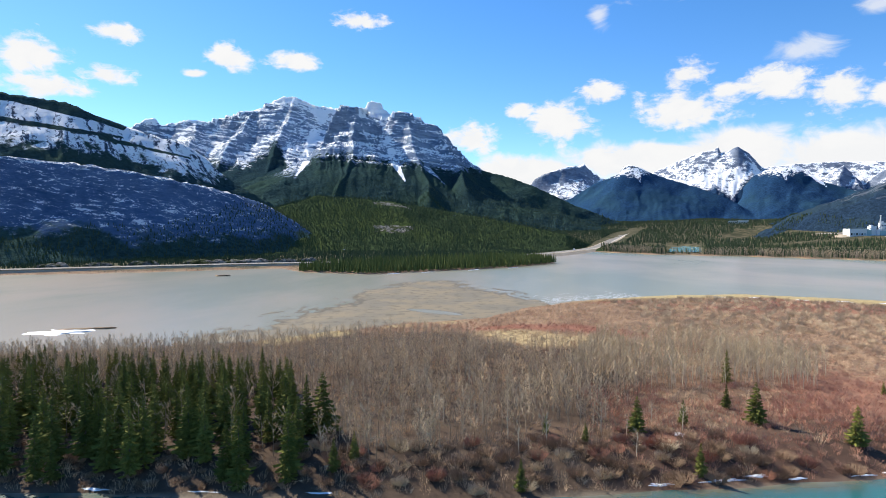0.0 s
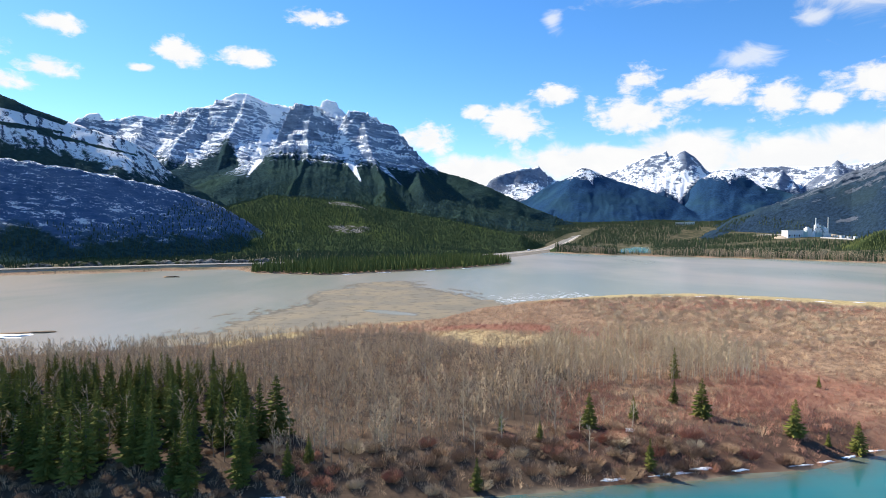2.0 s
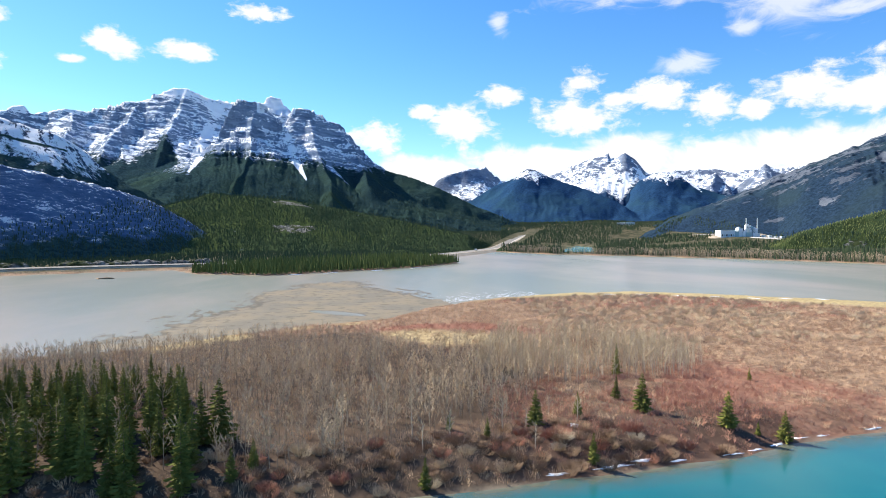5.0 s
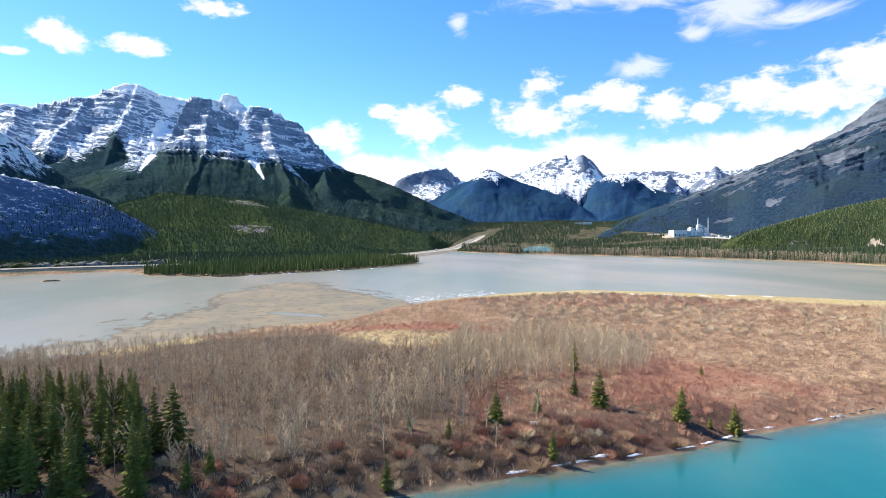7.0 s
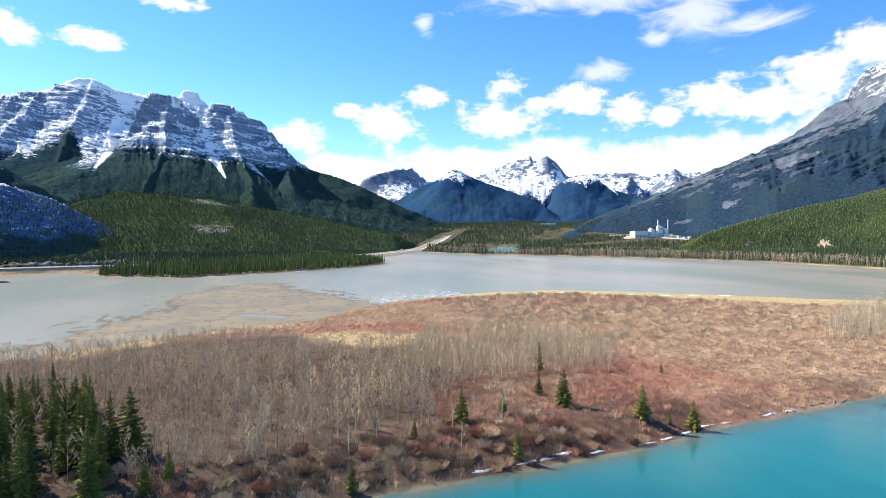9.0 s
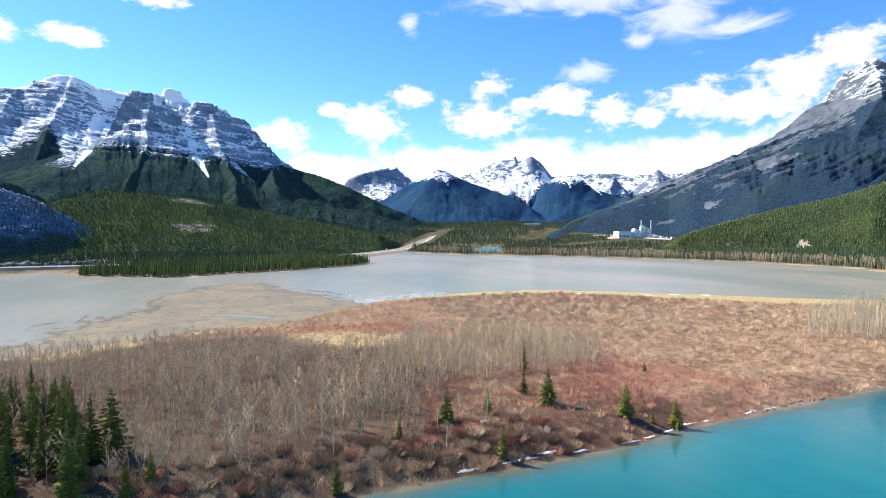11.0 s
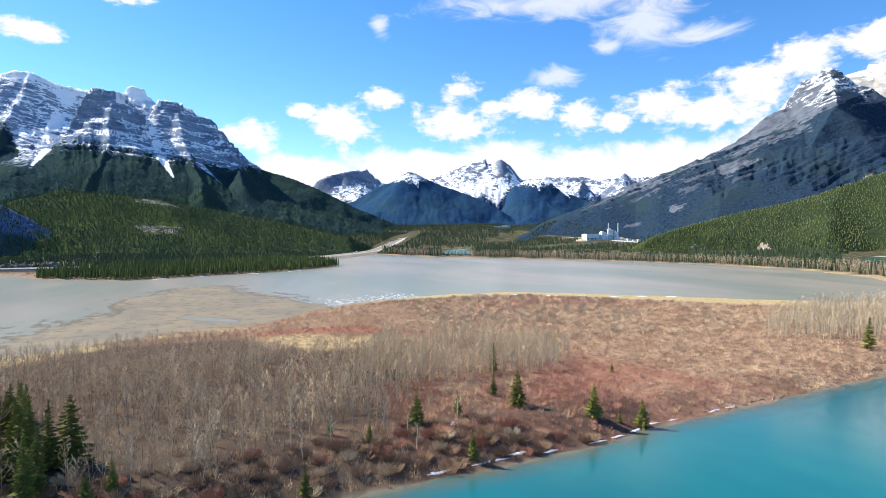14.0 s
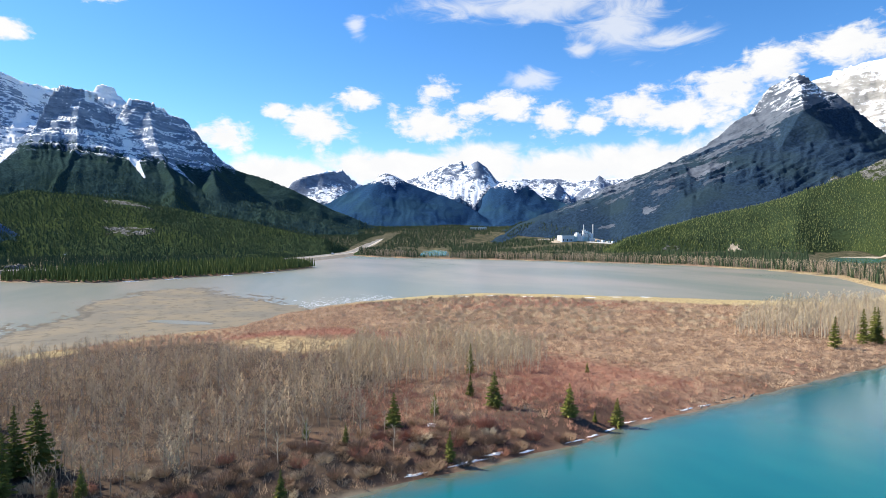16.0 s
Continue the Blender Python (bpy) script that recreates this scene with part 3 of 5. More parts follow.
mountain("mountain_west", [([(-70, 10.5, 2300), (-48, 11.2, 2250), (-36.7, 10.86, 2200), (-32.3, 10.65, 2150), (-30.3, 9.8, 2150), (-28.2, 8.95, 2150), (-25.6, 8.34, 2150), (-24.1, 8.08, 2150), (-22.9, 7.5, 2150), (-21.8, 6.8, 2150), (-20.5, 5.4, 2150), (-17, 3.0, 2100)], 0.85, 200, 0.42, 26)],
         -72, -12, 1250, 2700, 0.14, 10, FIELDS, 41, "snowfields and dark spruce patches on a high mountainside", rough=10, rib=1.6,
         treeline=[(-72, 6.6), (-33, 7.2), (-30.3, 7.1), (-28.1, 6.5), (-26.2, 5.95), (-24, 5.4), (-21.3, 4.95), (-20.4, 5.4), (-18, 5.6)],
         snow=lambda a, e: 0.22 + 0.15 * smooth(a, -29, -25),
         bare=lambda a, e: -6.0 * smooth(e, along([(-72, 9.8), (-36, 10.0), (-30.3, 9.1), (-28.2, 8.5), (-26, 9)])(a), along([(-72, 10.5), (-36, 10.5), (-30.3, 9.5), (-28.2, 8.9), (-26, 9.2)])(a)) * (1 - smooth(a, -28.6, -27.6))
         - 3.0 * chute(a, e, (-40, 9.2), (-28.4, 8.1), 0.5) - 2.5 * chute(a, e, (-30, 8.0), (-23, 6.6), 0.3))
mountain("burnt_bench", [([(-70, 5.4, 1270), (-45, 5.9, 1260), (-36.75, 6.2, 1250), (-30.4, 5.75, 1240), (-27, 5.2, 1240), (-24.7, 4.85, 1240), (-22.2, 4.3, 1250), (-19.8, 3.65, 1260), (-17, 2.75, 1320), (-15.9, 2.1, 1340), (-14.7, 1.4, 1340)], 0.92, 240, 0.55, 10)],
         -72, -10, 760, 1900, 0.14, 8, BURN, 43, "burnt mountainside speckled with snow behind the lake, haze and blue shade in its colour", rough=6,
         treeline=[(-72, 0.5), (-30.5, 0.4), (-28.8, -0.5), (-26, -0.5), (-22.8, -0.3), (-17.5, -0.4), (-14.8, 0.0)],
         snow=lambda a, e: -0.52 + 0.30 * smooth(e, along([(-45, 5.1), (-30, 5.3), (-24.7, 4.4), (-19.8, 3.2), (-15.9, 1.7)])(a), along([(-45, 5.9), (-30, 5.9), (-24.7, 4.9), (-19.8, 3.7), (-15.9, 2.2)])(a))
         + 0.36 * np.maximum(chute(a, e, (-32, 2.2), (-24, 0.2), 0.5), chute(a, e, (-31, 3.4), (-22, 1.6), 0.35)) - 0.25 * smooth(a, -21, -17))
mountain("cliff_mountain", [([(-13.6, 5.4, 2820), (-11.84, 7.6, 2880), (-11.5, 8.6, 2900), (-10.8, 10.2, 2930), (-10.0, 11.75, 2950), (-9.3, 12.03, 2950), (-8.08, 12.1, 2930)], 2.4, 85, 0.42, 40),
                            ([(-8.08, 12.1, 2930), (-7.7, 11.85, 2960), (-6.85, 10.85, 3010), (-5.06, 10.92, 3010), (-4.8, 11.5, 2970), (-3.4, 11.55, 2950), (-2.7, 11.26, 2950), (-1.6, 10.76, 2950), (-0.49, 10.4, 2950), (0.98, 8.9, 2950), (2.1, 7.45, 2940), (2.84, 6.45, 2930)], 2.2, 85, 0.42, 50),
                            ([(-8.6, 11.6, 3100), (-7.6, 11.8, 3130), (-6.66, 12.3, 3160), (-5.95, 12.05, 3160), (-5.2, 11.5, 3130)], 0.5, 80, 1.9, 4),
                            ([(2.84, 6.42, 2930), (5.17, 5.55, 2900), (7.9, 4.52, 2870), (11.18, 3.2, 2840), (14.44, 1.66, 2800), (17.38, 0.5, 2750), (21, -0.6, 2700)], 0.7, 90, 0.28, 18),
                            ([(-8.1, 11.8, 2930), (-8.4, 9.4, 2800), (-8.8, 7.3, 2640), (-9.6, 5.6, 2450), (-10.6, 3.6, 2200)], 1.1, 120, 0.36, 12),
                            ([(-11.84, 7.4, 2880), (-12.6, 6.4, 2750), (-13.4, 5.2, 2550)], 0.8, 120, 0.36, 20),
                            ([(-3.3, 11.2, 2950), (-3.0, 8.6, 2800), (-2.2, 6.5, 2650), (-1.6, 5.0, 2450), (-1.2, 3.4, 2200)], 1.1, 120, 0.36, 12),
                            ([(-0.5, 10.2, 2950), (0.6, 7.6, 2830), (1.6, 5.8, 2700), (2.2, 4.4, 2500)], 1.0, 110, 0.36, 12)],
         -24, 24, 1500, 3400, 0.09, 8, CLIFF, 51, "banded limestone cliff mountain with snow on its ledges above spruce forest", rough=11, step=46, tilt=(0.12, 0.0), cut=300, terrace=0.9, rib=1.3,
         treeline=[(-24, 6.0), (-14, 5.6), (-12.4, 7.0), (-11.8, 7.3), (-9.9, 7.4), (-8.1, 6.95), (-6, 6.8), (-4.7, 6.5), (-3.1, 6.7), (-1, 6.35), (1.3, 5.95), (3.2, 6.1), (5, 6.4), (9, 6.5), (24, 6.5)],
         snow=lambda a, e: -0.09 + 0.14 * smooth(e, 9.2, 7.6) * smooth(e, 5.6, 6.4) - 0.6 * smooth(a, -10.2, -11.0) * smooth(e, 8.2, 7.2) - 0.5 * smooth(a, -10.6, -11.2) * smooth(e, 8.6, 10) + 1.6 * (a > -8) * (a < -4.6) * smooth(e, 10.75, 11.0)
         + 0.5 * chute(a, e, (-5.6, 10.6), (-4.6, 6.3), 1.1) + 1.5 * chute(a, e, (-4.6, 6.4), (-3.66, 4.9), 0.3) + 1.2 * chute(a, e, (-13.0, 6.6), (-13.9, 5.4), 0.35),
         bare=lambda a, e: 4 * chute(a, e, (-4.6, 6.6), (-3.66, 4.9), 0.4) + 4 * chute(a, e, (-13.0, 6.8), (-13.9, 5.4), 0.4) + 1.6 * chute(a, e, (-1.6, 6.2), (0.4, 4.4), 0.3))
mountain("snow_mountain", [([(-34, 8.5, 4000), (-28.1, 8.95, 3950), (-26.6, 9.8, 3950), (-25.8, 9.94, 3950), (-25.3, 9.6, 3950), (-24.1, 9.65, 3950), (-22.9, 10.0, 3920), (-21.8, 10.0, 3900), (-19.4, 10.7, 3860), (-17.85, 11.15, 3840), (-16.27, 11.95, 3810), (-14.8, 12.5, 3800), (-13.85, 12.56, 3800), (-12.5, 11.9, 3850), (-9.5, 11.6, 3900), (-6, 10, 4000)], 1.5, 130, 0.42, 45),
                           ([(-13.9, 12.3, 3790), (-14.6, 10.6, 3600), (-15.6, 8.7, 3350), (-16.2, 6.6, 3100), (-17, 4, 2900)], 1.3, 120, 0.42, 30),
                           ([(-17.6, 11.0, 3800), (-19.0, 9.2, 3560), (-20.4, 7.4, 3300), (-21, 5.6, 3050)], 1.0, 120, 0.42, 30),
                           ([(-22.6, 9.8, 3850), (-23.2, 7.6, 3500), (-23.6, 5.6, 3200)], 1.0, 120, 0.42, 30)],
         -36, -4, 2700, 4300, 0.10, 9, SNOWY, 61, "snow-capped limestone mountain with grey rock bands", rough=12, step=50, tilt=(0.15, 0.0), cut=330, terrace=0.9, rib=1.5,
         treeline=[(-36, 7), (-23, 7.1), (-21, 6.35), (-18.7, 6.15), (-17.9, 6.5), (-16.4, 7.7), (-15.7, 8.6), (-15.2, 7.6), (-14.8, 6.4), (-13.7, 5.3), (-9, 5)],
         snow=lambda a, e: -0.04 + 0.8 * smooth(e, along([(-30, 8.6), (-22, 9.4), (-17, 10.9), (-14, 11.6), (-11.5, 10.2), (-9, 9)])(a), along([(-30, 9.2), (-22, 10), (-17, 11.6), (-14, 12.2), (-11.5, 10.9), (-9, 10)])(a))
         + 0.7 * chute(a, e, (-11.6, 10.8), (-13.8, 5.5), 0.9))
mountain("forested_foothill", [([(-34, -1.6, 1080), (-28, -1.2, 1120), (-22, -0.3, 1250), (-16.2, 1.3, 1480), (-12.6, 3.0, 1640), (-11.6, 3.45, 1680), (-10, 3.3, 1700), (-7.6, 3.15, 1700), (-4.6, 2.9, 1700), (3.64, 1.35, 1680), (11.7, -0.4, 1600)], 0.24, 300, 0.13, 14)],
         -40, 18, 700, 2500, 0.2, 12, FOOT, 71, "low forested foothill with small rock outcrops above the lake", rough=12, category="hill",
         snow=lambda a, e: -1.6 + 1.7 * chute(a, e, (-12.4, 3.0), (-7.4, 3.1), 0.4), bare=lambda a, e: 80 * chute(a, e, (-12.8, 2.7), (-7.0, 3.1), 0.35))
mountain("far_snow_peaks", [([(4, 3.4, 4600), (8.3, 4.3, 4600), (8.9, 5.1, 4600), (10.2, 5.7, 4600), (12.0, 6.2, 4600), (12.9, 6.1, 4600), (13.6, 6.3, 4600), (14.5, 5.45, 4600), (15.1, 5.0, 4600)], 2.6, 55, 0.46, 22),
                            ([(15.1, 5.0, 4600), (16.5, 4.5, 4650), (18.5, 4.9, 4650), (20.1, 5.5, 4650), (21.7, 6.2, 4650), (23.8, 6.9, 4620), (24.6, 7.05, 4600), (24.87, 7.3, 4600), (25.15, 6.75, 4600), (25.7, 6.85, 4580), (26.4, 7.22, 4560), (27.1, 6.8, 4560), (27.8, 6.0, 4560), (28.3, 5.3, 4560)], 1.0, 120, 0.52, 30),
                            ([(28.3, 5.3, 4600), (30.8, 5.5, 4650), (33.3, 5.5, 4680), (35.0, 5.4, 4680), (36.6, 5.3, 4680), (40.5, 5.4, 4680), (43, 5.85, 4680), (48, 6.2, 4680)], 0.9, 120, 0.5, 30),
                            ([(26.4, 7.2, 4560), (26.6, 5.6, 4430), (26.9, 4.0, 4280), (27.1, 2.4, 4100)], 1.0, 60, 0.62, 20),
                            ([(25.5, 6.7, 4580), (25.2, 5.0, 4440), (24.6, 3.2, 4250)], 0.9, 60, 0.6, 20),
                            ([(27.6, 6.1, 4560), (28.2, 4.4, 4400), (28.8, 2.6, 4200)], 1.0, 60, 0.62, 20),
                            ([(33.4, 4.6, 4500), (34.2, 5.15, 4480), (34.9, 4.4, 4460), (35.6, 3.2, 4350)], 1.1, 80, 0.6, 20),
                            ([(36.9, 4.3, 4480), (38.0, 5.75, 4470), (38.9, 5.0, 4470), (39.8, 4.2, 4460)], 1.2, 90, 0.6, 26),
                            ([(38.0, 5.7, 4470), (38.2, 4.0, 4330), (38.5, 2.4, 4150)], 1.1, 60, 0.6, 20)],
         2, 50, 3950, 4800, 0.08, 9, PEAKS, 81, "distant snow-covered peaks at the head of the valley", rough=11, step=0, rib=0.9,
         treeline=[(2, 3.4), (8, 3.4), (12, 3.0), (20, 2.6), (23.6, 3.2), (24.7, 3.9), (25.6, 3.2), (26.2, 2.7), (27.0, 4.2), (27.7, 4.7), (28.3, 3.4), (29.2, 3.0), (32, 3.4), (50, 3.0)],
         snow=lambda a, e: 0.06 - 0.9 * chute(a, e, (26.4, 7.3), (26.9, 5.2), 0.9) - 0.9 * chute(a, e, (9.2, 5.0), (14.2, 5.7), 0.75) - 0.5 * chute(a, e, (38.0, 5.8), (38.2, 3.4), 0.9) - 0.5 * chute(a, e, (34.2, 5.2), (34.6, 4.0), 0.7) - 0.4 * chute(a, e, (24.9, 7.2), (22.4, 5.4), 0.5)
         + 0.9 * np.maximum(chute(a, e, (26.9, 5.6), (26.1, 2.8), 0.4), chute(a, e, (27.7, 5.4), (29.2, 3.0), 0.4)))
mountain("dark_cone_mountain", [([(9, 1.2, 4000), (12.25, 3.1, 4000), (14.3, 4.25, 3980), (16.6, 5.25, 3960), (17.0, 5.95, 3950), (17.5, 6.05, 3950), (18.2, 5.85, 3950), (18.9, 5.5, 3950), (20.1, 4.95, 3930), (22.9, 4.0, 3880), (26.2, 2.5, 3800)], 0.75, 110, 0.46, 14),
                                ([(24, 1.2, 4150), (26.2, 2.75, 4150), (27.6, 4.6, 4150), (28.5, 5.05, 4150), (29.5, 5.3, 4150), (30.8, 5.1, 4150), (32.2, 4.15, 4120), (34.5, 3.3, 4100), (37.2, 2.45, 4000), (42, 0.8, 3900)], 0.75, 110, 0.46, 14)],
         6, 44, 3000, 4400, 0.12, 12, CONE, 91, "spruce-covered mountain tinted blue with haze, with a rocky snow-dusted top", rough=7, rib=1.1,
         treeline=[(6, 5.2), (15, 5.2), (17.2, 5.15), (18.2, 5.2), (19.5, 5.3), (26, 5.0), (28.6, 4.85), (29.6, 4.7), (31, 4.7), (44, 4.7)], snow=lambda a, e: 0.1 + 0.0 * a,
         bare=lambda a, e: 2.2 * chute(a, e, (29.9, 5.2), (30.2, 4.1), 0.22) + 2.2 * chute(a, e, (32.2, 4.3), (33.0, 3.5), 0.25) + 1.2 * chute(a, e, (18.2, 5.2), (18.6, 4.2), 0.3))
# forest cover fills the face right of the shade edge, darkening it by colour
mountain("slab_mountain", [([(28, -0.8, 2500), (31.7, -0.1, 2550), (35.0, 0.5, 2600), (38.0, 1.6, 2650), (40.6, 3.0, 2700), (43.4, 5.2, 2760), (46.1, 7.4, 2820), (50.6, 10.7, 2900)], 1.0, 100, 0.50, 34),
                           ([(50.6, 10.8, 2900), (51.24, 11.35, 2910), (52.1, 12.45, 2920), (53.7, 13.1, 2940), (53.95, 13.45, 2950), (54.5, 13.45, 2950), (55.15, 12.95, 2950), (56.15, 11.85, 2960), (57.7, 10.4, 2980), (58.8, 9.0, 3000), (60, 7.4, 3000), (66, 5, 3000)], 1.9, 75, 0.46, 26),
                           ([(54.3, 13.2, 2950), (54.2, 11.2, 2780), (54.2, 10.2, 2690), (53.4, 8.6, 2560), (52.6, 7.0, 2480), (50.0, 5.3, 2440), (46.8, 4.0, 2420), (43, 2.3, 2400), (40.5, 1.2, 2400)], 0.75, 130, 0.62, 16)],
         26, 72, 1700, 3400, 0.10, 8, SLAB, 101, "grey limestone mountain with tilted bare slabs and forest painted in hazy, shaded blue", rough=11, step=30, tilt=(-0.32, 0.36), cut=100, terrace=0.6, rib=2.2, foot=[(28, 2380), (33, 2230), (36, 2150), (39, 2110), (41, 2020), (46, 1900), (72, 1800)],
         treeline=[(26, 3.0), (34, 3.0), (40, 4.2), (43, 5.2), (46, 6.4), (50, 7.9), (53, 9.0), (54.3, 10.2), (56, 9.9), (57.8, 10.0), (60, 9), (72, 9)],
         snow=lambda a, e: -2.4 + 2.45 * smooth(e, 9.6, 10.6),
         bare=lambda a, e: -0.3 + 5.0 * chute(a, e, (42.4, 2.0), (47.3, 2.6), 1.1) + 4.0 * chute(a, e, (46.4, 5.6), (49.2, 6.5), 0.7) + 3.0 * chute(a, e, (38.0, 0.9), (41.5, 0.9), 0.5) - 4.6 * smooth(a - along([(0, 38), (2.25, 42.6), (4.1, 46.4), (5.0, 49.6), (7.2, 53.2), (9.4, 52.8), (10.2, 54.4), (13, 57)])(e), -0.4, 1.2) * smooth(e, 10.4, 9.8))
mountain("snow_wall", [([(52, 12.5, 3900), (55.3, 12.95, 3900), (57.1, 13.35, 3900), (58.4, 13.6, 3900), (59.9, 13.85, 3900), (68, 13, 3900)], 2.0, 150, 0.45, 40)],
         48, 72, 3000, 4300, 0.12, 10, WALL, 111, "snow-topped limestone wall behind the slab mountain", rough=14, step=55, tilt=(0.05, 0.0), cut=300, terrace=0.9, rib=1.2,
         treeline=[(0, 5)], snow=lambda a, e: -0.25 + 1.2 * smooth(e, 12.2, 12.9))
mountain("spruce_hill", [([(39.6, -0.9, 1600), (41.0, 0.1, 1720), (44.06, 1.1, 1850), (49.6, 2.45, 2000), (54.1, 3.75, 2100), (57.9, 5.0, 2150), (60, 6.1, 2200), (70, 9.5, 2200)], 0.46, 300, 0.35, 20)],
         34, 74, 700, 2600, 0.22, 12, FOOT, 121, "sunlit spruce-covered hill with pale rock outcrops", rough=11, category="hill")


def land_z(x, y):
    z = ground_z(x, y)
    for h in HEIGHTS:
        z = np.maximum(z, h(x, y))
    return z


# ---- plants ----
def tube(pts, radii, sides=4):
    """A tapered stem through some places: places and triangles."""
    vs, fs = [], []
    pts = [np.asarray(p, float) for p in pts]
    for i, (p, r) in enumerate(zip(pts, radii)):
        ax = pts[min(i + 1, len(pts) - 1)] - pts[max(i - 1, 0)]
        ax = ax / (np.linalg.norm(ax) + 1e-9)
        u = np.cross(ax, (0.3, 0.9, 0.1))
        u = u / (np.linalg.norm(u) + 1e-9)
        w = np.cross(ax, u)
        for k in range(sides):
            a = 2 * math.pi * k / sides
            vs.append(p + r * (u * math.cos(a) + w * math.sin(a)))
    for i in range(len(pts) - 1):
        for k in range(sides):
            a, b = i * sides + k, i * sides + (k + 1) % sides
            fs += [(a, b, b + sides), (a, b + sides, a + sides)]
    return np.array(vs), np.array(fs)


class Heap:
    """Gathers places and triangles of one mesh."""

    def __init__(self):
        self.v, self.f, self.m, self.n = [], [], [], 0

    def add(self, v, f, m=0):
        self.v.append(np.asarray(v, float))
        self.f.append(np.asarray(f, int) + self.n)
        self.m.append(np.full(len(f), m))
        self.n += len(v)

    def sliver(self, a, b, w, m=0):
        a, b = np.asarray(a, float), np.asarray(b, float)
        s = np.cross(b - a, (0.37, -0.61, 0.21))
        s = s / (np.linalg.norm(s) + 1e-9) * w
        self.add([a - s, a + s, b], [(0, 1, 2)], m)

    def done(self):
        return np.concatenate(self.v), np.concatenate(self.f), np.concatenate(self.m)


def bare_tree_geometry(rng, h, spread_, limbs, twigs, fat=1.0):
    g = Heap()
    lean = rng.normal(0, 0.04, 2)
    top = np.array([lean[0] * h, lean[1] * h, h])
    bend = np.array([*rng.normal(0, 0.015 * h, 2), h * 0.5]) + top * (0.5, 0.5, 0)
    r0 = (0.006 * h + 0.02) * fat
    g.add(*tube([(0, 0, -0.3), bend * (0.6, 0.6, 0.6), bend, top], [r0 * 1.2, r0, r0 * 0.75, 0.02], 4), 0)
    for i in range(limbs):
        k = 0.25 + 0.7 * (i + rng.random()) / limbs
        base = bend * (k / 0.5) if k < 0.5 else bend + (top - bend) * ((k - 0.5) / 0.5)
        a = rng.random() * 6.283
        ln = spread_ * h * (1.15 - 0.75 * k) * rng.uniform(0.7, 1.2)
        rise = rng.uniform(0.75, 1.5)
        d = np.array([math.cos(a), math.sin(a), rise])
        d = d / np.linalg.norm(d)
        mid = base + d * ln * 0.55 + (0, 0, -0.02 * ln)
        end = base + d * ln + (0, 0, 0.18 * ln)
        g.add(*tube([base, mid], [r0 * 0.45 * (1.1 - k * 0.6), r0 * 0.28 * (1.1 - k * 0.6)], 3), 0)
        g.sliver(mid, end, r0 * 0.3, 0)
        for j in range(twigs):
            q = rng.uniform(0.25, 1.0)
            p = base + (mid - base) * q * 2 if q < 0.5 else mid + (end - mid) * (q - 0.5) * 2
            dd = d + rng.normal(0, 0.55, 3) + (0, 0, 0.35)
            g.sliver(p, p + dd / np.linalg.norm(dd) * rng.uniform(0.5, 1.3) * (0.5 + 0.05 * h), fat * rng.uniform(0.022, 0.046), 1)
    return g.done()


def shrub_geometry(rng, h, stems, twigs):
    """A rounded clump of upright stems with a few side shoots."""
    g = Heap()
    for i in range(stems):
        a, r = rng.random() * 6.283, math.sqrt(rng.random())
        out = np.array([math.cos(a), math.sin(a), 0])
        base = out * r * 0.45 * h
        d = out * (0.15 + 0.55 * r) + (*rng.normal(0, 0.12, 2), 1.0)
        d = d / np.linalg.norm(d)
        end = base + d * h * rng.uniform(0.75, 1.1) * (1 - 0.42 * r * r)
        g.sliver(base - (0, 0, 0.2), end, rng.uniform(0.020, 0.044))
        for j in range(twigs):
            p = base + (end - base) * rng.uniform(0.35, 0.85)
            dd = d + rng.normal(0, 0.42, 3)
            g.sliver(p, p + dd / np.linalg.norm(dd) * h * rng.uniform(0.2, 0.45), rng.uniform(0.018, 0.038))
    return g.done()


def far_spruce_geometry(rng, tiers, sides, r=0.17):
    """A small spruce of height 1 with ragged skirts."""
    g = Heap()
    for i in range(tiers):
        z0 = 0.06 + 0.86 * i / tiers
        z1 = min(1.0, z0 + 1.5 / tiers) if i < tiers - 1 else 1.0
        rr = r * (1 - 0.82 * i / tiers)
        ring = [(rr * rng.uniform(0.7, 1.2) * math.cos(6.283 * (k + 0.3 * i) / sides), rr * rng.uniform(0.7, 1.2) * math.sin(6.283 * (k + 0.3 * i) / sides), z0 + rng.uniform(-0.03, 0.03)) for k in range(sides)]
        g.add(ring + [(rng.normal(0, 0.006), rng.normal(0, 0.006), z1)], [(k, (k + 1) % sides, sides) for k in range(sides)])
    return g.done()


def many(variants, x, y, z, size, rng):
    """Copies of some plant shapes at many places, as one body of triangles."""
    which, rot = rng.integers(0, len(variants), len(x)), rng.random(len(x)) * 6.283
    V, F, M, n = [], [], [], 0
    for k, (v, f, mi) in enumerate(variants):
        sel = np.nonzero(which == k)[0]
        if not len(sel):
            continue
        c, s = np.cos(rot[sel])[:, None], np.sin(rot[sel])[:, None]
        sc = size[sel][:, None]
        px = (v[None, :, 0] * c - v[None, :, 1] * s) * sc + x[sel][:, None]
        py = (v[None, :, 0] * s + v[None, :, 1] * c) * sc + y[sel][:, None]
        pz = v[None, :, 2] * sc + z[sel][:, None]
        V.append(np.stack([px, py, pz], -1).reshape(-1, 3))
        F.append((f[None] + (np.arange(len(sel)) * len(v))[:, None, None] + n).reshape(-1, 3))
        M.append(np.tile(mi, len(sel)))
        n += len(sel) * len(v)
    return np.concatenate(V), np.concatenate(F), np.concatenate(M)


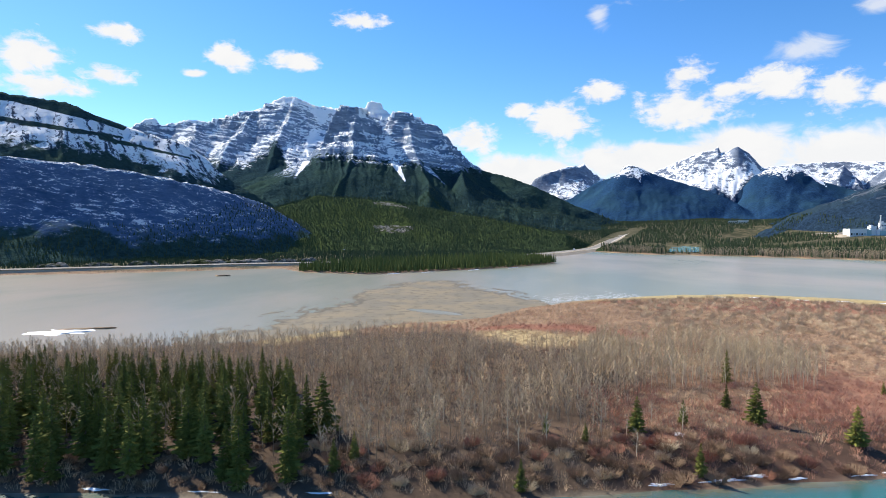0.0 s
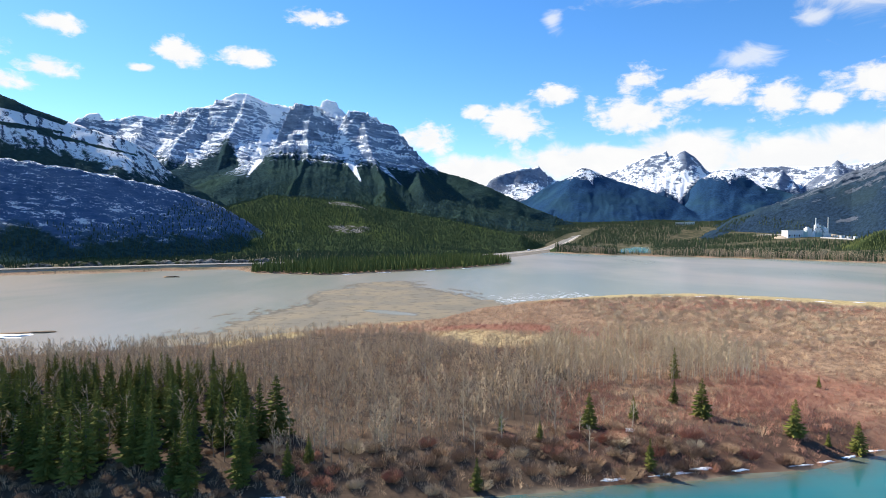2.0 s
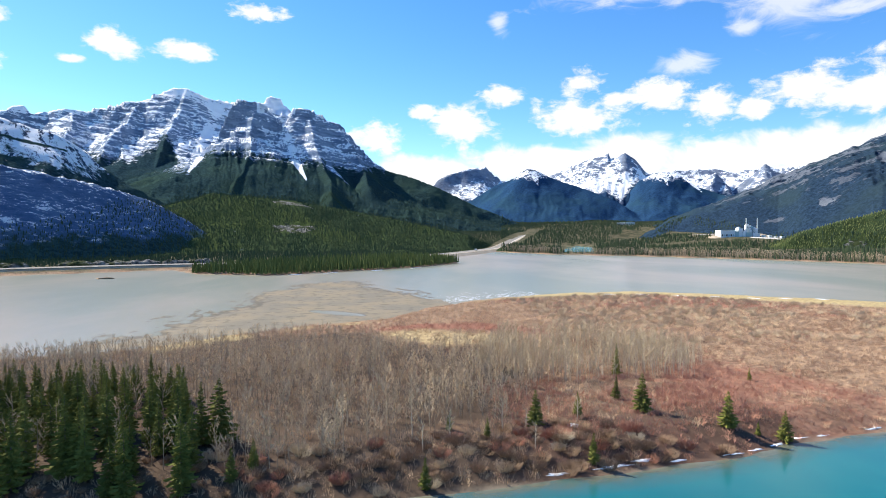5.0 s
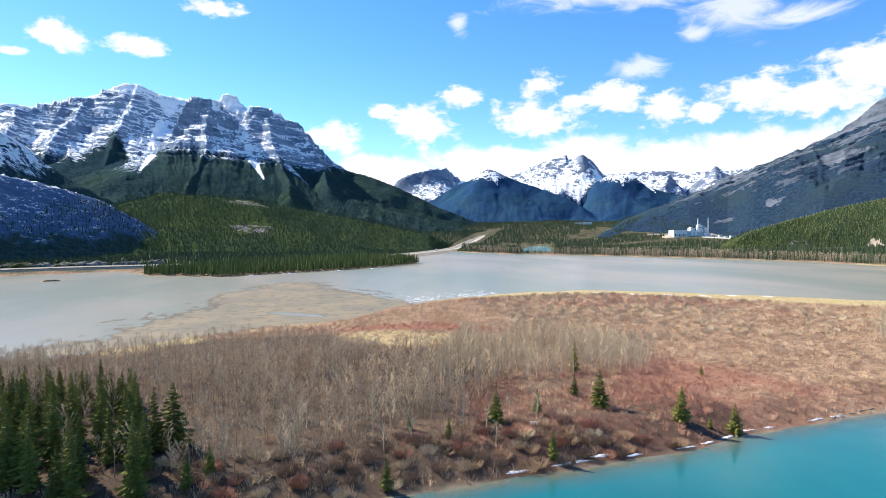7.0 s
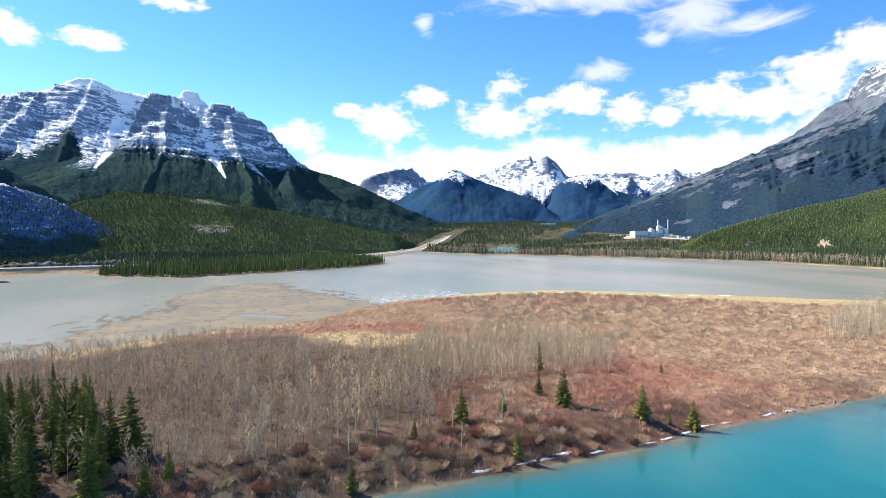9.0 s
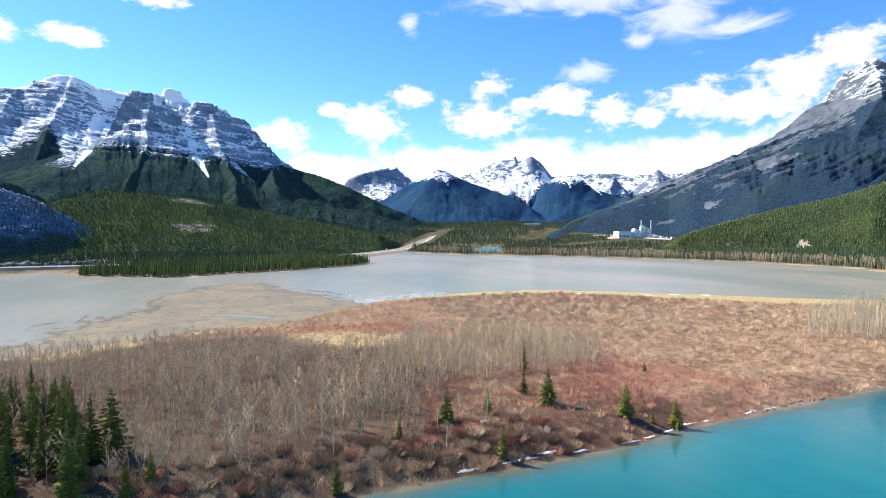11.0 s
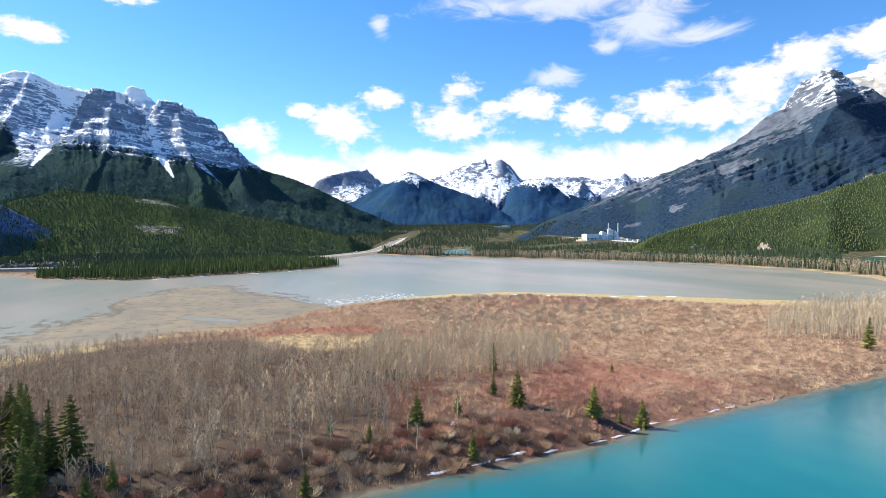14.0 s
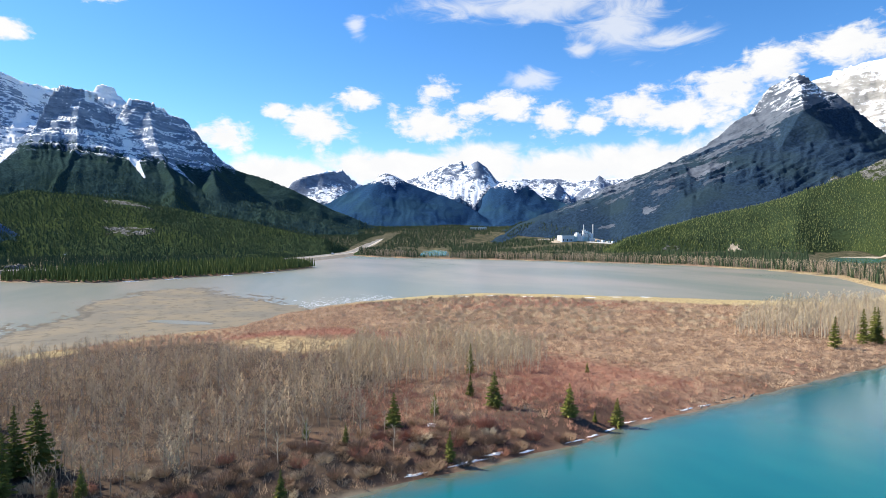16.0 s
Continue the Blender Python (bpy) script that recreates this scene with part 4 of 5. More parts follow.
def scatter(x0, x1, y0, y1, step, rng, keep):
    gx, gy = np.meshgrid(np.arange(x0, x1, step), np.arange(y0, y1, step))
    x = (gx + rng.uniform(-0.75, 0.75, gx.shape) * step).ravel()
    y = (gy + rng.uniform(-0.75, 0.75, gy.shape) * step).ravel()
    k = keep(x, y)
    return x[k], y[k]


def stuff(name, variants, x, y, size, mats, rng, label, category, sink=0.1, zf=ground_z):
    v, f, mi = many(variants, x, y, zf(x, y) - sink, size, rng)
    return tagged(new(name, np_mesh(name, v, f, mats, mi)), label, category, kind="stuff")


BARK_PALE = plain("pale_aspen_bark", (0.36, 0.30, 0.215), (0.58, 0.50, 0.385), 2.0, island=True)
TWIG_PALE = plain("pale_aspen_twigs", (0.45, 0.36, 0.225), (0.65, 0.54, 0.36), 2.0, island=True)
BARK_GREY = plain("grey_poplar_bark", (0.16, 0.12, 0.08), (0.45, 0.365, 0.265), 2.0, island=True)
TWIG_GREY = plain("grey_poplar_twigs", (0.45, 0.34, 0.222), (0.69, 0.55, 0.375), 2.0, island=True)
WILLOW = plain("willow_stems", (0.49, 0.335, 0.215), (0.72, 0.535, 0.355), 0.08, island=True)
OSIER = plain("red_osier_stems", (0.37, 0.178, 0.125), (0.54, 0.295, 0.208), 0.08, island=True)
THICKET = plain("thicket_stems", (0.17, 0.105, 0.068), (0.40, 0.28, 0.185), 0.1, island=True)
DARK_OSIER = plain("dark_osier_stems", (0.24, 0.110, 0.076), (0.42, 0.21, 0.145), 0.1, island=True)
BUSH_PALE = plain("pale_bush_stems", (0.38, 0.30, 0.20), (0.60, 0.49, 0.345), 0.1, island=True)
NEEDLE = plain("spruce_needles", (0.072, 0.084, 0.022), (0.230, 0.222, 0.050), 0.5, 0.8, island=False, objrand=True)
NEEDLE_FAR = plain("far_spruce_needles", (0.036, 0.060, 0.034), (0.082, 0.106, 0.050), 0.01, 0.8, island=True)
# needles shifted towards blue, the haze over shaded slopes put in the colour
HAZED_SPRUCE = plain("hazed_spruce_needles", (0.032, 0.056, 0.042), (0.090, 0.120, 0.080), 0.01, 0.9, island=True, spec=0.0)
# sunlit copy of the far needles: the hill's sunshine is in the colour
SUNLIT_SPRUCE_FAR = plain("sunlit_far_spruce_needles", (0.130, 0.156, 0.058), (0.225, 0.240, 0.086), 0.01, 0.8, island=True)
# brighter needles for the spit, with the light on its treetops painted in
LIT_SPIT_NEEDLE = plain("lit_spit_spruce_needles", (0.070, 0.096, 0.032), (0.150, 0.172, 0.052), 0.02, 0.8, island=True)
TRUNK = plain("spruce_bark", (0.09, 0.065, 0.05), (0.17, 0.13, 0.10), 3.0)

rng = np.random.default_rng(7)
aspens = [bare_tree_geometry(rng, rng.uniform(8.5, 11), 0.27, 9, 11) for i in range(6)]
slim = [bare_tree_geometry(rng, rng.uniform(9, 12), 0.20, 8, 7, 1.4) for i in range(5)]
poplars = [bare_tree_geometry(rng, rng.uniform(7, 11), 0.36, 10, 14) for i in range(8)]
shrubs = [shrub_geometry(rng, rng.uniform(1.2, 2.0), 19, 1) for i in range(8)]
low_shrubs = [shrub_geometry(rng, rng.uniform(1.2, 1.9), 13, 1) for i in range(6)]

x, y = scatter(-205, 70, 110, 300, 3.05, rng, lambda x, y: (signed(x, y, WOOD) + 8 * fbm(x / 20, y / 20, 4, 3) > 0) & (shore_distance(x, y) > 5) & (fbm(x / 14, y / 14, 14, 3) > -0.35) & ((x > -24) | (y > 168) | (rng.random(len(x)) < 0.35)))
stuff("poplar_wood", poplars, x, y, rng.uniform(0.6, 1.05, len(x)) * (1 - 0.38 * smooth(y, 190, 250)), [BARK_GREY, TWIG_GREY], rng, "bare grey-brown poplar wood in early spring", "trees")
x, y = scatter(20, 130, 165, 250, 2.15, rng, lambda x, y: (signed(x, y, GROVE) + 5 * fbm(x / 14, y / 14, 4, 3) > 0) & (fbm(x / 12, y / 12, 15, 3) > -0.4))
stuff("aspen_grove", aspens, x, y, rng.uniform(0.62, 0.95, len(x)), [BARK_PALE, TWIG_PALE], rng, "dense pale leafless aspen grove among red brush", "trees")
x, y = scatter(230, 440, 150, 265, 3.0, rng, lambda x, y: (signed(x, y, GROVE_EAST) + 5 * fbm(x / 14, y / 14, 4, 3) > 0) & (shore_distance(x, y) > 8))
stuff("aspen_grove", slim, x, y, rng.uniform(0.75, 1.1, len(x)), [BARK_PALE, TWIG_PALE], rng, "pale leafless aspen grove beside the turquoise river", "trees")


def brush(x, y):
    d = shore_distance(x, y)
    return (d > 0.4) & (-signed(x, y, LAKE) > np.interp(x, [50, 90, 220, 320], [8, 20, 34, 56]) + 8 * fbm(x / 25, y / 25, 8, 3)) & ((signed(x, y, GRASS_PATCH) < 2) | (fbm(x / 8, y / 8, 61, 2) > 0.25)) & (y > 90)


x, y = scatter(-190, 470, 104, 290, 2.2, rng, lambda x, y: brush(x, y) & ((signed(x, y, WOOD) < 0) | (fbm(x / 9, y / 9, 55, 3) > 0.05)))
reds = (fbm(x / 60, y / 60, 33, 3) + 0.15 * rng.normal(size=len(x)) > 0.22) & (x > 0) | (signed(x, y, RED_PATCH) > 0)
stuff("willow_brush", shrubs, x[~reds], y[~reds], rng.uniform(0.6, 1.25, (~reds).sum()), [WILLOW], rng, "leafless tan willow brush covering the island", "shrubs")
stuff("osier_brush", shrubs, x[reds], y[reds], rng.uniform(0.6, 1.1, reds.sum()), [OSIER], rng, "leafless red osier brush", "shrubs")
x, y = scatter(40, 112, 126, 174, 1.75, rng, lambda x, y: brush(x, y) & (fbm(x / 11, y / 11, 93, 3) > -0.25) & (-signed(x, y, RIVER) > 9))
stuff("osier_brush", shrubs, x, y, rng.uniform(0.75, 1.35, len(x)), [OSIER], rng, "dense red osier brush below the aspen grove", "shrubs")
x, y = scatter(110, 400, 225, 430, 5.2, rng, lambda x, y: brush(x, y) & (fbm(x / 32, y / 32, 91, 3) + 0.9 * smooth(y - 0.25 * x, 180, 280) > 0.22))
mounds = [shrub_geometry(rng, rng.uniform(1.3, 1.9), 42, 1) for i in range(5)]
stuff("willow_mounds", mounds, x, y, rng.uniform(1.35, 2.1, len(x)), [BUSH_PALE], rng, "rounded grey-tan willow bushes standing above the brush", "shrubs")
x, y = scatter(-60, 470, 290, 445, 2.9, rng, brush)
reds = (fbm(x / 60, y / 60, 33, 3) + 0.2 * rng.normal(size=len(x)) > 0.25) | (signed(x, y, RED_PATCH) > 0)
stuff("willow_brush", low_shrubs, x[~reds], y[~reds], rng.uniform(0.8, 1.5, (~reds).sum()), [WILLOW], rng, "leafless tan willow brush near the lake", "shrubs")
stuff("osier_brush", low_shrubs, x[reds], y[reds], rng.uniform(0.7, 1.3, reds.sum()), [OSIER], rng, "leafless red osier brush near the lake", "shrubs")


# ---- rounded bushes on the river bank, one by one ----
bushes = [np_mesh("bank_bush", *shrub_geometry(rng, rng.uniform(2.2, 3.0), 170, 2)[:2], m) for m in (THICKET, THICKET, THICKET, BUSH_PALE, THICKET, DARK_OSIER)]
x, y = scatter(-110, 140, 108, 150, 3.45, rng, lambda x, y: (-signed(x, y, RIVER) > 1.6) & (-signed(x, y, RIVER) < 20 - 0.45 * np.maximum(x - 48, 0) + 8 * fbm(x / 14, y / 14, 41, 3)))
BUSH_LABELS = ["tangled brown bush on the river bank", "tangled brown bush on the river bank", "tangled brown bush on the river bank", "pale grey leafless bush on the river bank", "tangled brown bush on the river bank", "reddish osier bush on the river bank"]
for i in range(len(x)):
    k, sc = int(rng.integers(0, 6 if x[i] > -30 else 3)), float(rng.uniform(0.6, 1.15)) * (1.1 if 20 < x[i] < 85 else 0.6 if x[i] < -30 else 0.9)
    ob = new("bank_bush", bushes[k])
    ob.matrix_basis = pose(float(x[i]), float(y[i]), float(ground_z(x[i:i + 1], y[i:i + 1])[0]) - 0.05, 0, 0, 61 * i) @ Matrix.Diagonal((sc * 1.15, sc * 1.15, sc * 0.8, 1))
    tagged(ob, BUSH_LABELS[k], "bush", group="bushes on the river bank")


# ---- spruces standing one by one on the island ----
def spruce_parts(seed, full):
    """A spruce ten metres high: trunk and crown of drooping boughs."""
    rng = np.random.default_rng(seed)
    h = 10.0
    tv, tf = tube([(0, 0, -0.4), (0, 0, 3), (0, 0, 7), (0, 0, h * 0.985)], [0.17, 0.13, 0.07, 0.01], 6)
    g = Heap()
    levels = 25
    for i in range(levels):
        k = (i + 0.5) / levels
        z0 = 0.5 + (h - 0.6) * k ** 0.92
        reach = full * (1 - k) ** 0.85 * rng.uniform(0.7, 1.15) + 0.10
        if i < 3:
            reach *= 0.75 + 0.1 * i
        n = int(15 - 6 * k)
        off = rng.random() * 6.283
        for j in range(n):
            a = off + 6.283 * (j + rng.uniform(-0.4, 0.4)) / n
            z = min(z0 + rng.uniform(-0.26, 0.26), h - 0.15)
            ln = reach * rng.choice([0.45, 0.75, 0.95, 1.1, 1.3]) * rng.uniform(0.85, 1.15)
            c, s = math.cos(a), math.sin(a)
            droop = 0.32 * ln * (1 - 0.7 * k) + rng.uniform(-0.05, 0.08)
            p0, p1, p2 = np.array([0, 0, z]), np.array([c * ln * 0.55, s * ln * 0.55, z - droop * 0.5]), np.array([c * ln, s * ln, z - droop * 0.75])
            side = np.array([-s, c, 0])
            w = 0.17 * ln + 0.05
            low = np.array([0, 0, -0.34 * w - 0.06])
            g.add([p0, p1 + side * w + low, p1, p1 - side * w + low, p2 + side * w * 0.45 + low, p2 - side * w * 0.45 + low, p2 + np.array([c, s, 0.25]) * 0.16 * ln],
                  [(0, 1, 2), (0, 2, 3), (1, 4, 2), (2, 4, 6), (2, 6, 5), (2, 5, 3)])
            for q in range(3):
                t0 = p0 + (p2 - p0) * rng.uniform(0.3, 0.95)
                sg = 1 if q % 2 else -1
                d = side * sg * rng.uniform(0.5, 1.0) + np.array([c, s, 0]) * 0.7 + np.array([0, 0, rng.uniform(-0.45, 0.1)])
                g.sliver(t0, t0 + d * (0.22 * ln + 0.10), 0.07)
    return (tv, tf), g.done()


def spruce(name, seed, full, label):
    (tv, tf), (cv, cf, cm) = spruce_parts(seed, full)
    ob = new(name)
    for nm, v, f, mat in (("trunk", tv, tf, TRUNK), ("crown", cv, cf, NEEDLE)):
        p = new(nm, np_mesh(nm, v, f, mat))
        p.parent = ob
    return tagged(ob, label, "tree", group="spruces on the island")


SPRUCE_LABEL = "dark green spruce with drooping boughs among bare brush"
kinds = [spruce("spruce_tree", s, f, SPRUCE_LABEL) for s, f in ((1, 1.25), (2, 1.7), (3, 2.3), (4, 1.4), (5, 1.75))]
used = set()


def plant_spruce(kind, x, y, h, rot, label=SPRUCE_LABEL):
    z = float(ground_z(np.array([x]), np.array([y]))[0])
    m = pose(x, y, z - 0.1, 0, 0, rot)
    ob = kinds[kind]
    if kind in used:
        ob = copy_thing(ob, m)
    used.add(kind)
    ob.matrix_basis = m @ Matrix.Diagonal((h / 10, h / 10, h / 10, 1))
    tagged(ob, label)
    return ob


LONE = [(43.9, 133, 8.5, 2), (85.1, 176, 10.5, 0), (73.0, 151, 6.5, 1), (74.3, 139, 10, 2), (90.0, 127, 9, 2), (56.1, 137, 6.5, 4), (51.1, 116, 7, 1),
        (14.6, 110.8, 6.5, 1), (-27.5, 133, 14.5, 2), (-31, 132, 14, 0), (-30.5, 122, 12.5, 3), (102.3, 123.2, 7.5, 2), (96.6, 125, 3.5, 4), (23.2, 133, 4.5, 1),
        (30.7, 126.5, 4.5, 1), (124.9, 166, 4, 1), (251.6, 164, 14, 1), (274, 166, 16, 3), (279, 163, 17, 0), (285, 168, 16, 4), (291, 161, 16, 3), (-18.5, 120, 6, 4), (-22, 116, 7, 1)]
for i, (x, y, h, k) in enumerate(LONE):
    plant_spruce(k, x, y, h, 70 * i, "young green spruce standing alone in the brush" if h < 11 and x > 10 else SPRUCE_LABEL)
STAND = [(-165, 182), (-135, 204), (-108, 196), (-60, 192), (-44, 170), (-36, 150), (-30, 113), (-90, 112), (-200, 116), (-215, 160)]
x, y = scatter(-175, -28, 112, 206, 5.9, np.random.default_rng(19), lambda x, y: (signed(x, y, STAND) > -1) & (shore_distance(x, y) > 1.2))
rng = np.random.default_rng(23)
for i in range(len(x)):
    plant_spruce(int(rng.choice([0, 0, 3, 3, 4, 1])), float(x[i]), float(y[i]), float(rng.uniform(11, 16)) * float(np.interp(y[i], [135, 190], [1.0, 0.60])), 97 * i, "tall dark spruce in a dense riverside stand")

# ---- far forests ----
rng = np.random.default_rng(31)
spires = [far_spruce_geometry(rng, 4, 5, 0.12) for i in range(6)]
specks = [far_spruce_geometry(rng, 1, 4) for i in range(4)]
dots = [far_spruce_geometry(rng, 2, 4) for i in range(6)]
x, y = scatter(-200, 200, 690, 980, 3.7, rng, lambda x, y: (-signed(x, y, LAKE) > 2) & (y < 760 + 0.75 * (x + 176) + 22 * fbm(x / 30, y / 30, 2, 3)))
stuff("spit_spruces", spires, x, y, rng.uniform(6, 15, len(x)), [LIT_SPIT_NEEDLE], rng, "dense dark spruces on the low spit in the lake", "trees")


def sector(az_lo, az_hi, d_lo, d_hi, extra=None):
    def keep(x, y):
        a, d = np.degrees(np.arctan2(x, y)), np.hypot(x, y)
        k = (a > az_lo) & (a < az_hi) & (d > d_lo) & (d < d_hi) & (-signed(x, y, LAKE) > np.where(x < -185, 62, 14))
        return k & extra(x, y) if extra else k
    return keep


def off_road(x, y):
    """True clear of the highway, with a wide open verge on the lake side of its long straight."""
    d, _ = line_distance(x, y, ROAD)
    xr = np.interp(y, [p[1] for p in ROAD[8:]], [p[0] for p in ROAD[8:]])
    verge = (y > 1120) & (y < 2100) & (x > xr - 30) & (x < xr + 46)
    return (d > 34) & ~verge


def pond_view(x, y):
    """Open water, and only a thin screen of trees between the pond and the lake."""
    a = np.degrees(np.arctan2(x, y))
    screen = (a > 20.7) & (a < 23.9) & (np.hypot(x, y) < 1850)
    return (signed(x, y, POND_WEST) < -3) & (~screen | (vnoise(x / 9, y / 400, 64) > 0.72))


def channel_view(x, y):
    """The open side channel and its sand bar east of the lake."""
    return signed(x, y, FLAT_EAST) > -8


CLEARINGS = [(1914, 1215, 62), (1880, 1190, 40), (1871, 1097, 36), (1323, 1135, 26), (1310, 1105, 22), (1185, 1208, 30), (1150, 1165, 22), (-146, 1624, 44), (-119, 1407, 34)]


def cleared(x, y):
    """True on the bare rock of the outcrops, with a ragged rim."""
    c = np.zeros(np.shape(x), bool)
    for cx, cy, r in CLEARINGS:
        c |= np.hypot(x - cx, y - cy) < r * (1 + 0.9 * fbm(x / 22, y / 22, 19, 3))
    return c


def slopes(x, y):
    """Where spruces stand on the slopes: clear of the road and of bare spots, and not on the burnt mountainside."""
    a = np.degrees(np.arctan2(x, y))
    high = land_z(x, y) + 30 * fbm(x / 90, y / 90, 70, 3)
    return off_road(x, y) & ~cleared(x, y) & (fbm(x / 70, y / 70, 77, 3) > -0.62) & ((a > -15) | (high < 58 + 7 * np.maximum(a + 27, 0)))


x, y = scatter(-1100, 700, 700, 2300, 6.0, rng, sector(-38, 17, 700, 2250, slopes))
stuff("hillside_spruces", specks, x, y, rng.uniform(4.5, 8.0, len(x)), [NEEDLE_FAR], rng, "spruce forest on the foothill slopes", "trees", 0.5, land_z)
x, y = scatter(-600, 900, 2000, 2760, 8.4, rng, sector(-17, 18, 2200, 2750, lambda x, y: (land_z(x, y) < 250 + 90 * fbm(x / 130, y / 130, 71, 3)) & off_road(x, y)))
stuff("mountain_spruces", specks, x, y, rng.uniform(4.5, 8, len(x)), [HAZED_SPRUCE], rng, "dark spruces below the limestone cliffs", "trees", 0.5, land_z)
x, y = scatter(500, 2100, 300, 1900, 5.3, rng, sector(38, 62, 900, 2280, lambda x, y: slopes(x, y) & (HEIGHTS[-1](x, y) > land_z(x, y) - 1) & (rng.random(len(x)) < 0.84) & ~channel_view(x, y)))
# hill trees take the needle colour with sunlight painted in
stuff("hillside_spruces", specks, x, y, rng.uniform(3.5, 7.0, len(x)), [SUNLIT_SPRUCE_FAR], rng, "spruce forest on the hill, its needles painted a sunlit yellow-green", "trees", 0.5, land_z)
x, y = scatter(300, 2000, 400, 3200, 9.5, rng, sector(15, 55, 900, 3250, lambda x, y: (land_z(x, y) < np.interp(np.degrees(np.arctan2(x, y)), [30, 40], [120, 45])) & (fbm(x / 150, y / 110, 88, 3) > np.where(x < 0.46 * y, -0.40, -0.08)) & off_road(x, y) & pond_view(x, y) & ~channel_view(x, y) & (signed(x, y, POND_FAR) < -3) & ~((np.hypot(x, y) > 1880) & (np.hypot(x, y) < 2120) & (np.abs(np.degrees(np.arctan2(x, y)) - 37) < 3.2))))
stuff("valley_spruces", specks, x, y, rng.uniform(6, 12, len(x)), [NEEDLE_FAR], rng, "spruces on the flat valley floor", "trees", 0.5, land_z)
thin = [bare_tree_geometry(rng, 8.0, 0.26, 5, 5, 3.2) for i in range(5)]
x, y = scatter(380, 1000, 300, 1450, 5.6, rng, lambda x, y: (-signed(x, y, LAKE) > 9) & (-signed(x, y, LAKE) < 95 + 30 * fbm(x / 60, y / 60, 6, 3)) & ((y > 470) | (x > 620)) & pond_view(x, y) & (np.degrees(np.arctan2(x, y)) > 15))
half = rng.random(len(x)) < 0.84 + 0.5 * fbm(x / 45, y / 45, 44, 3)
stuff("shore_poplars", thin, x[half], y[half], rng.uniform(0.8, 1.75, half.sum()), [BARK_GREY, TWIG_GREY], rng, "bare grey poplars along the far shore", "trees", 0.3, land_z)
stuff("shore_spruces", spires, x[~half], y[~half], rng.uniform(9, 16, (~half).sum()), [NEEDLE_FAR], rng, "dark spruces among bare poplars on the far shore", "trees", 0.3, land_z)


# ---- helpers for built things ----
def part(name, bm, mat, parent, label=""):
    """One mesh object under a thing."""
    me = bpy.data.meshes.new(name)
    bm.to_mesh(me)
    bm.free()
    me.materials.append(mat)
    ob = new(name, me)
    ob.parent = parent
    return tagged(ob, label)


def box(bm, cx, cy, z0, sx, sy, sz, bev=0.0):
    r = bmesh.ops.create_cube(bm, size=1.0)
    bmesh.ops.scale(bm, vec=(sx, sy, sz), verts=r["verts"])
    bmesh.ops.translate(bm, vec=(cx, cy, z0 + sz / 2), verts=r["verts"])
    if bev:
        bmesh.ops.bevel(bm, geom=list({e for v in r["verts"] for e in v.link_edges}), offset=bev, segments=1, affect="EDGES")
    return bm


def drum(bm, cx, cy, z0, r1, r2, h, n=16):
    r = bmesh.ops.create_cone(bm, cap_ends=True, segments=n, radius1=r1, radius2=r2, depth=h)
    bmesh.ops.translate(bm, vec=(cx, cy, z0 + h / 2), verts=r["verts"])
    return bm


def empty(name, x, y, z, rz=0, label="", category="", group=""):
    ob = new(name)
    ob.matrix_basis = pose(x, y, z, 0, 0, rz)
    return tagged(ob, label, category, group)


def zat(x, y):
    return float(land_z(np.array([float(x)]), np.array([float(y)]))[0])


# ---- cement works on the far shore ----
CLADDING = plain("pale_steel_cladding", (0.74, 0.77, 0.79), (0.88, 0.89, 0.90), 0.02, 0.5, relief=0.2)
CONCRETE = plain("pale_concrete", (0.60, 0.60, 0.58), (0.78, 0.78, 0.75), 0.03, 0.85, relief=0.2)
TEAL = plain("blue_green_cladding", (0.34, 0.50, 0.53), (0.46, 0.62, 0.64), 0.02, 0.5, relief=0.2)
OUTCROP, t, bs, v = material("grey_outcrop", 0.95)
n1, n2 = noise_tex(t, v, 0.045, 6, 0.7), noise_tex(t, v, 0.16, 4, 0.7)
c = mixc(t, remap(t, n2, 0.38, 0.62), (0.065, 0.066, 0.062), (0.235, 0.225, 0.205))
lk(t, mixc(t, remap(t, n1, 0.47, 0.55), c, mixc(t, n2, (0.018, 0.030, 0.012), (0.060, 0.070, 0.028))), bs.inputs["Base Color"])
bump(t, bs, n2, 0.9, 3.0)
DUST = plain("pale_limestone_yard", (0.50, 0.47, 0.42), (0.68, 0.65, 0.60), 0.02, 0.95, relief=0.5)
FAN = plain("grey_tan_fan_gravel", (0.20, 0.185, 0.16), (0.40, 0.36, 0.31), 0.03, 0.95, relief=0.5)
GRAVEL = plain("tan_gravel", (0.36, 0.29, 0.21), (0.50, 0.42, 0.32), 0.03, 0.95, relief=0.3)
ASPHALT = plain("grey_asphalt", (0.20, 0.185, 0.165), (0.28, 0.26, 0.235), 0.1, 0.9)
STEEL = plain("dull_steel_rail", (0.35, 0.36, 0.37), (0.5, 0.5, 0.5), 0.5, 0.5, metal=0.6)
WINDOW = plain("dark_glass", (0.03, 0.05, 0.06), (0.06, 0.08, 0.09), 0.5, 0.15)

PZ = zat(PX, PY) - 1.0
works = empty("cement_works", PX, PY, PZ, -6, "white cement works with twin stacks beside a forested hill", "factory")


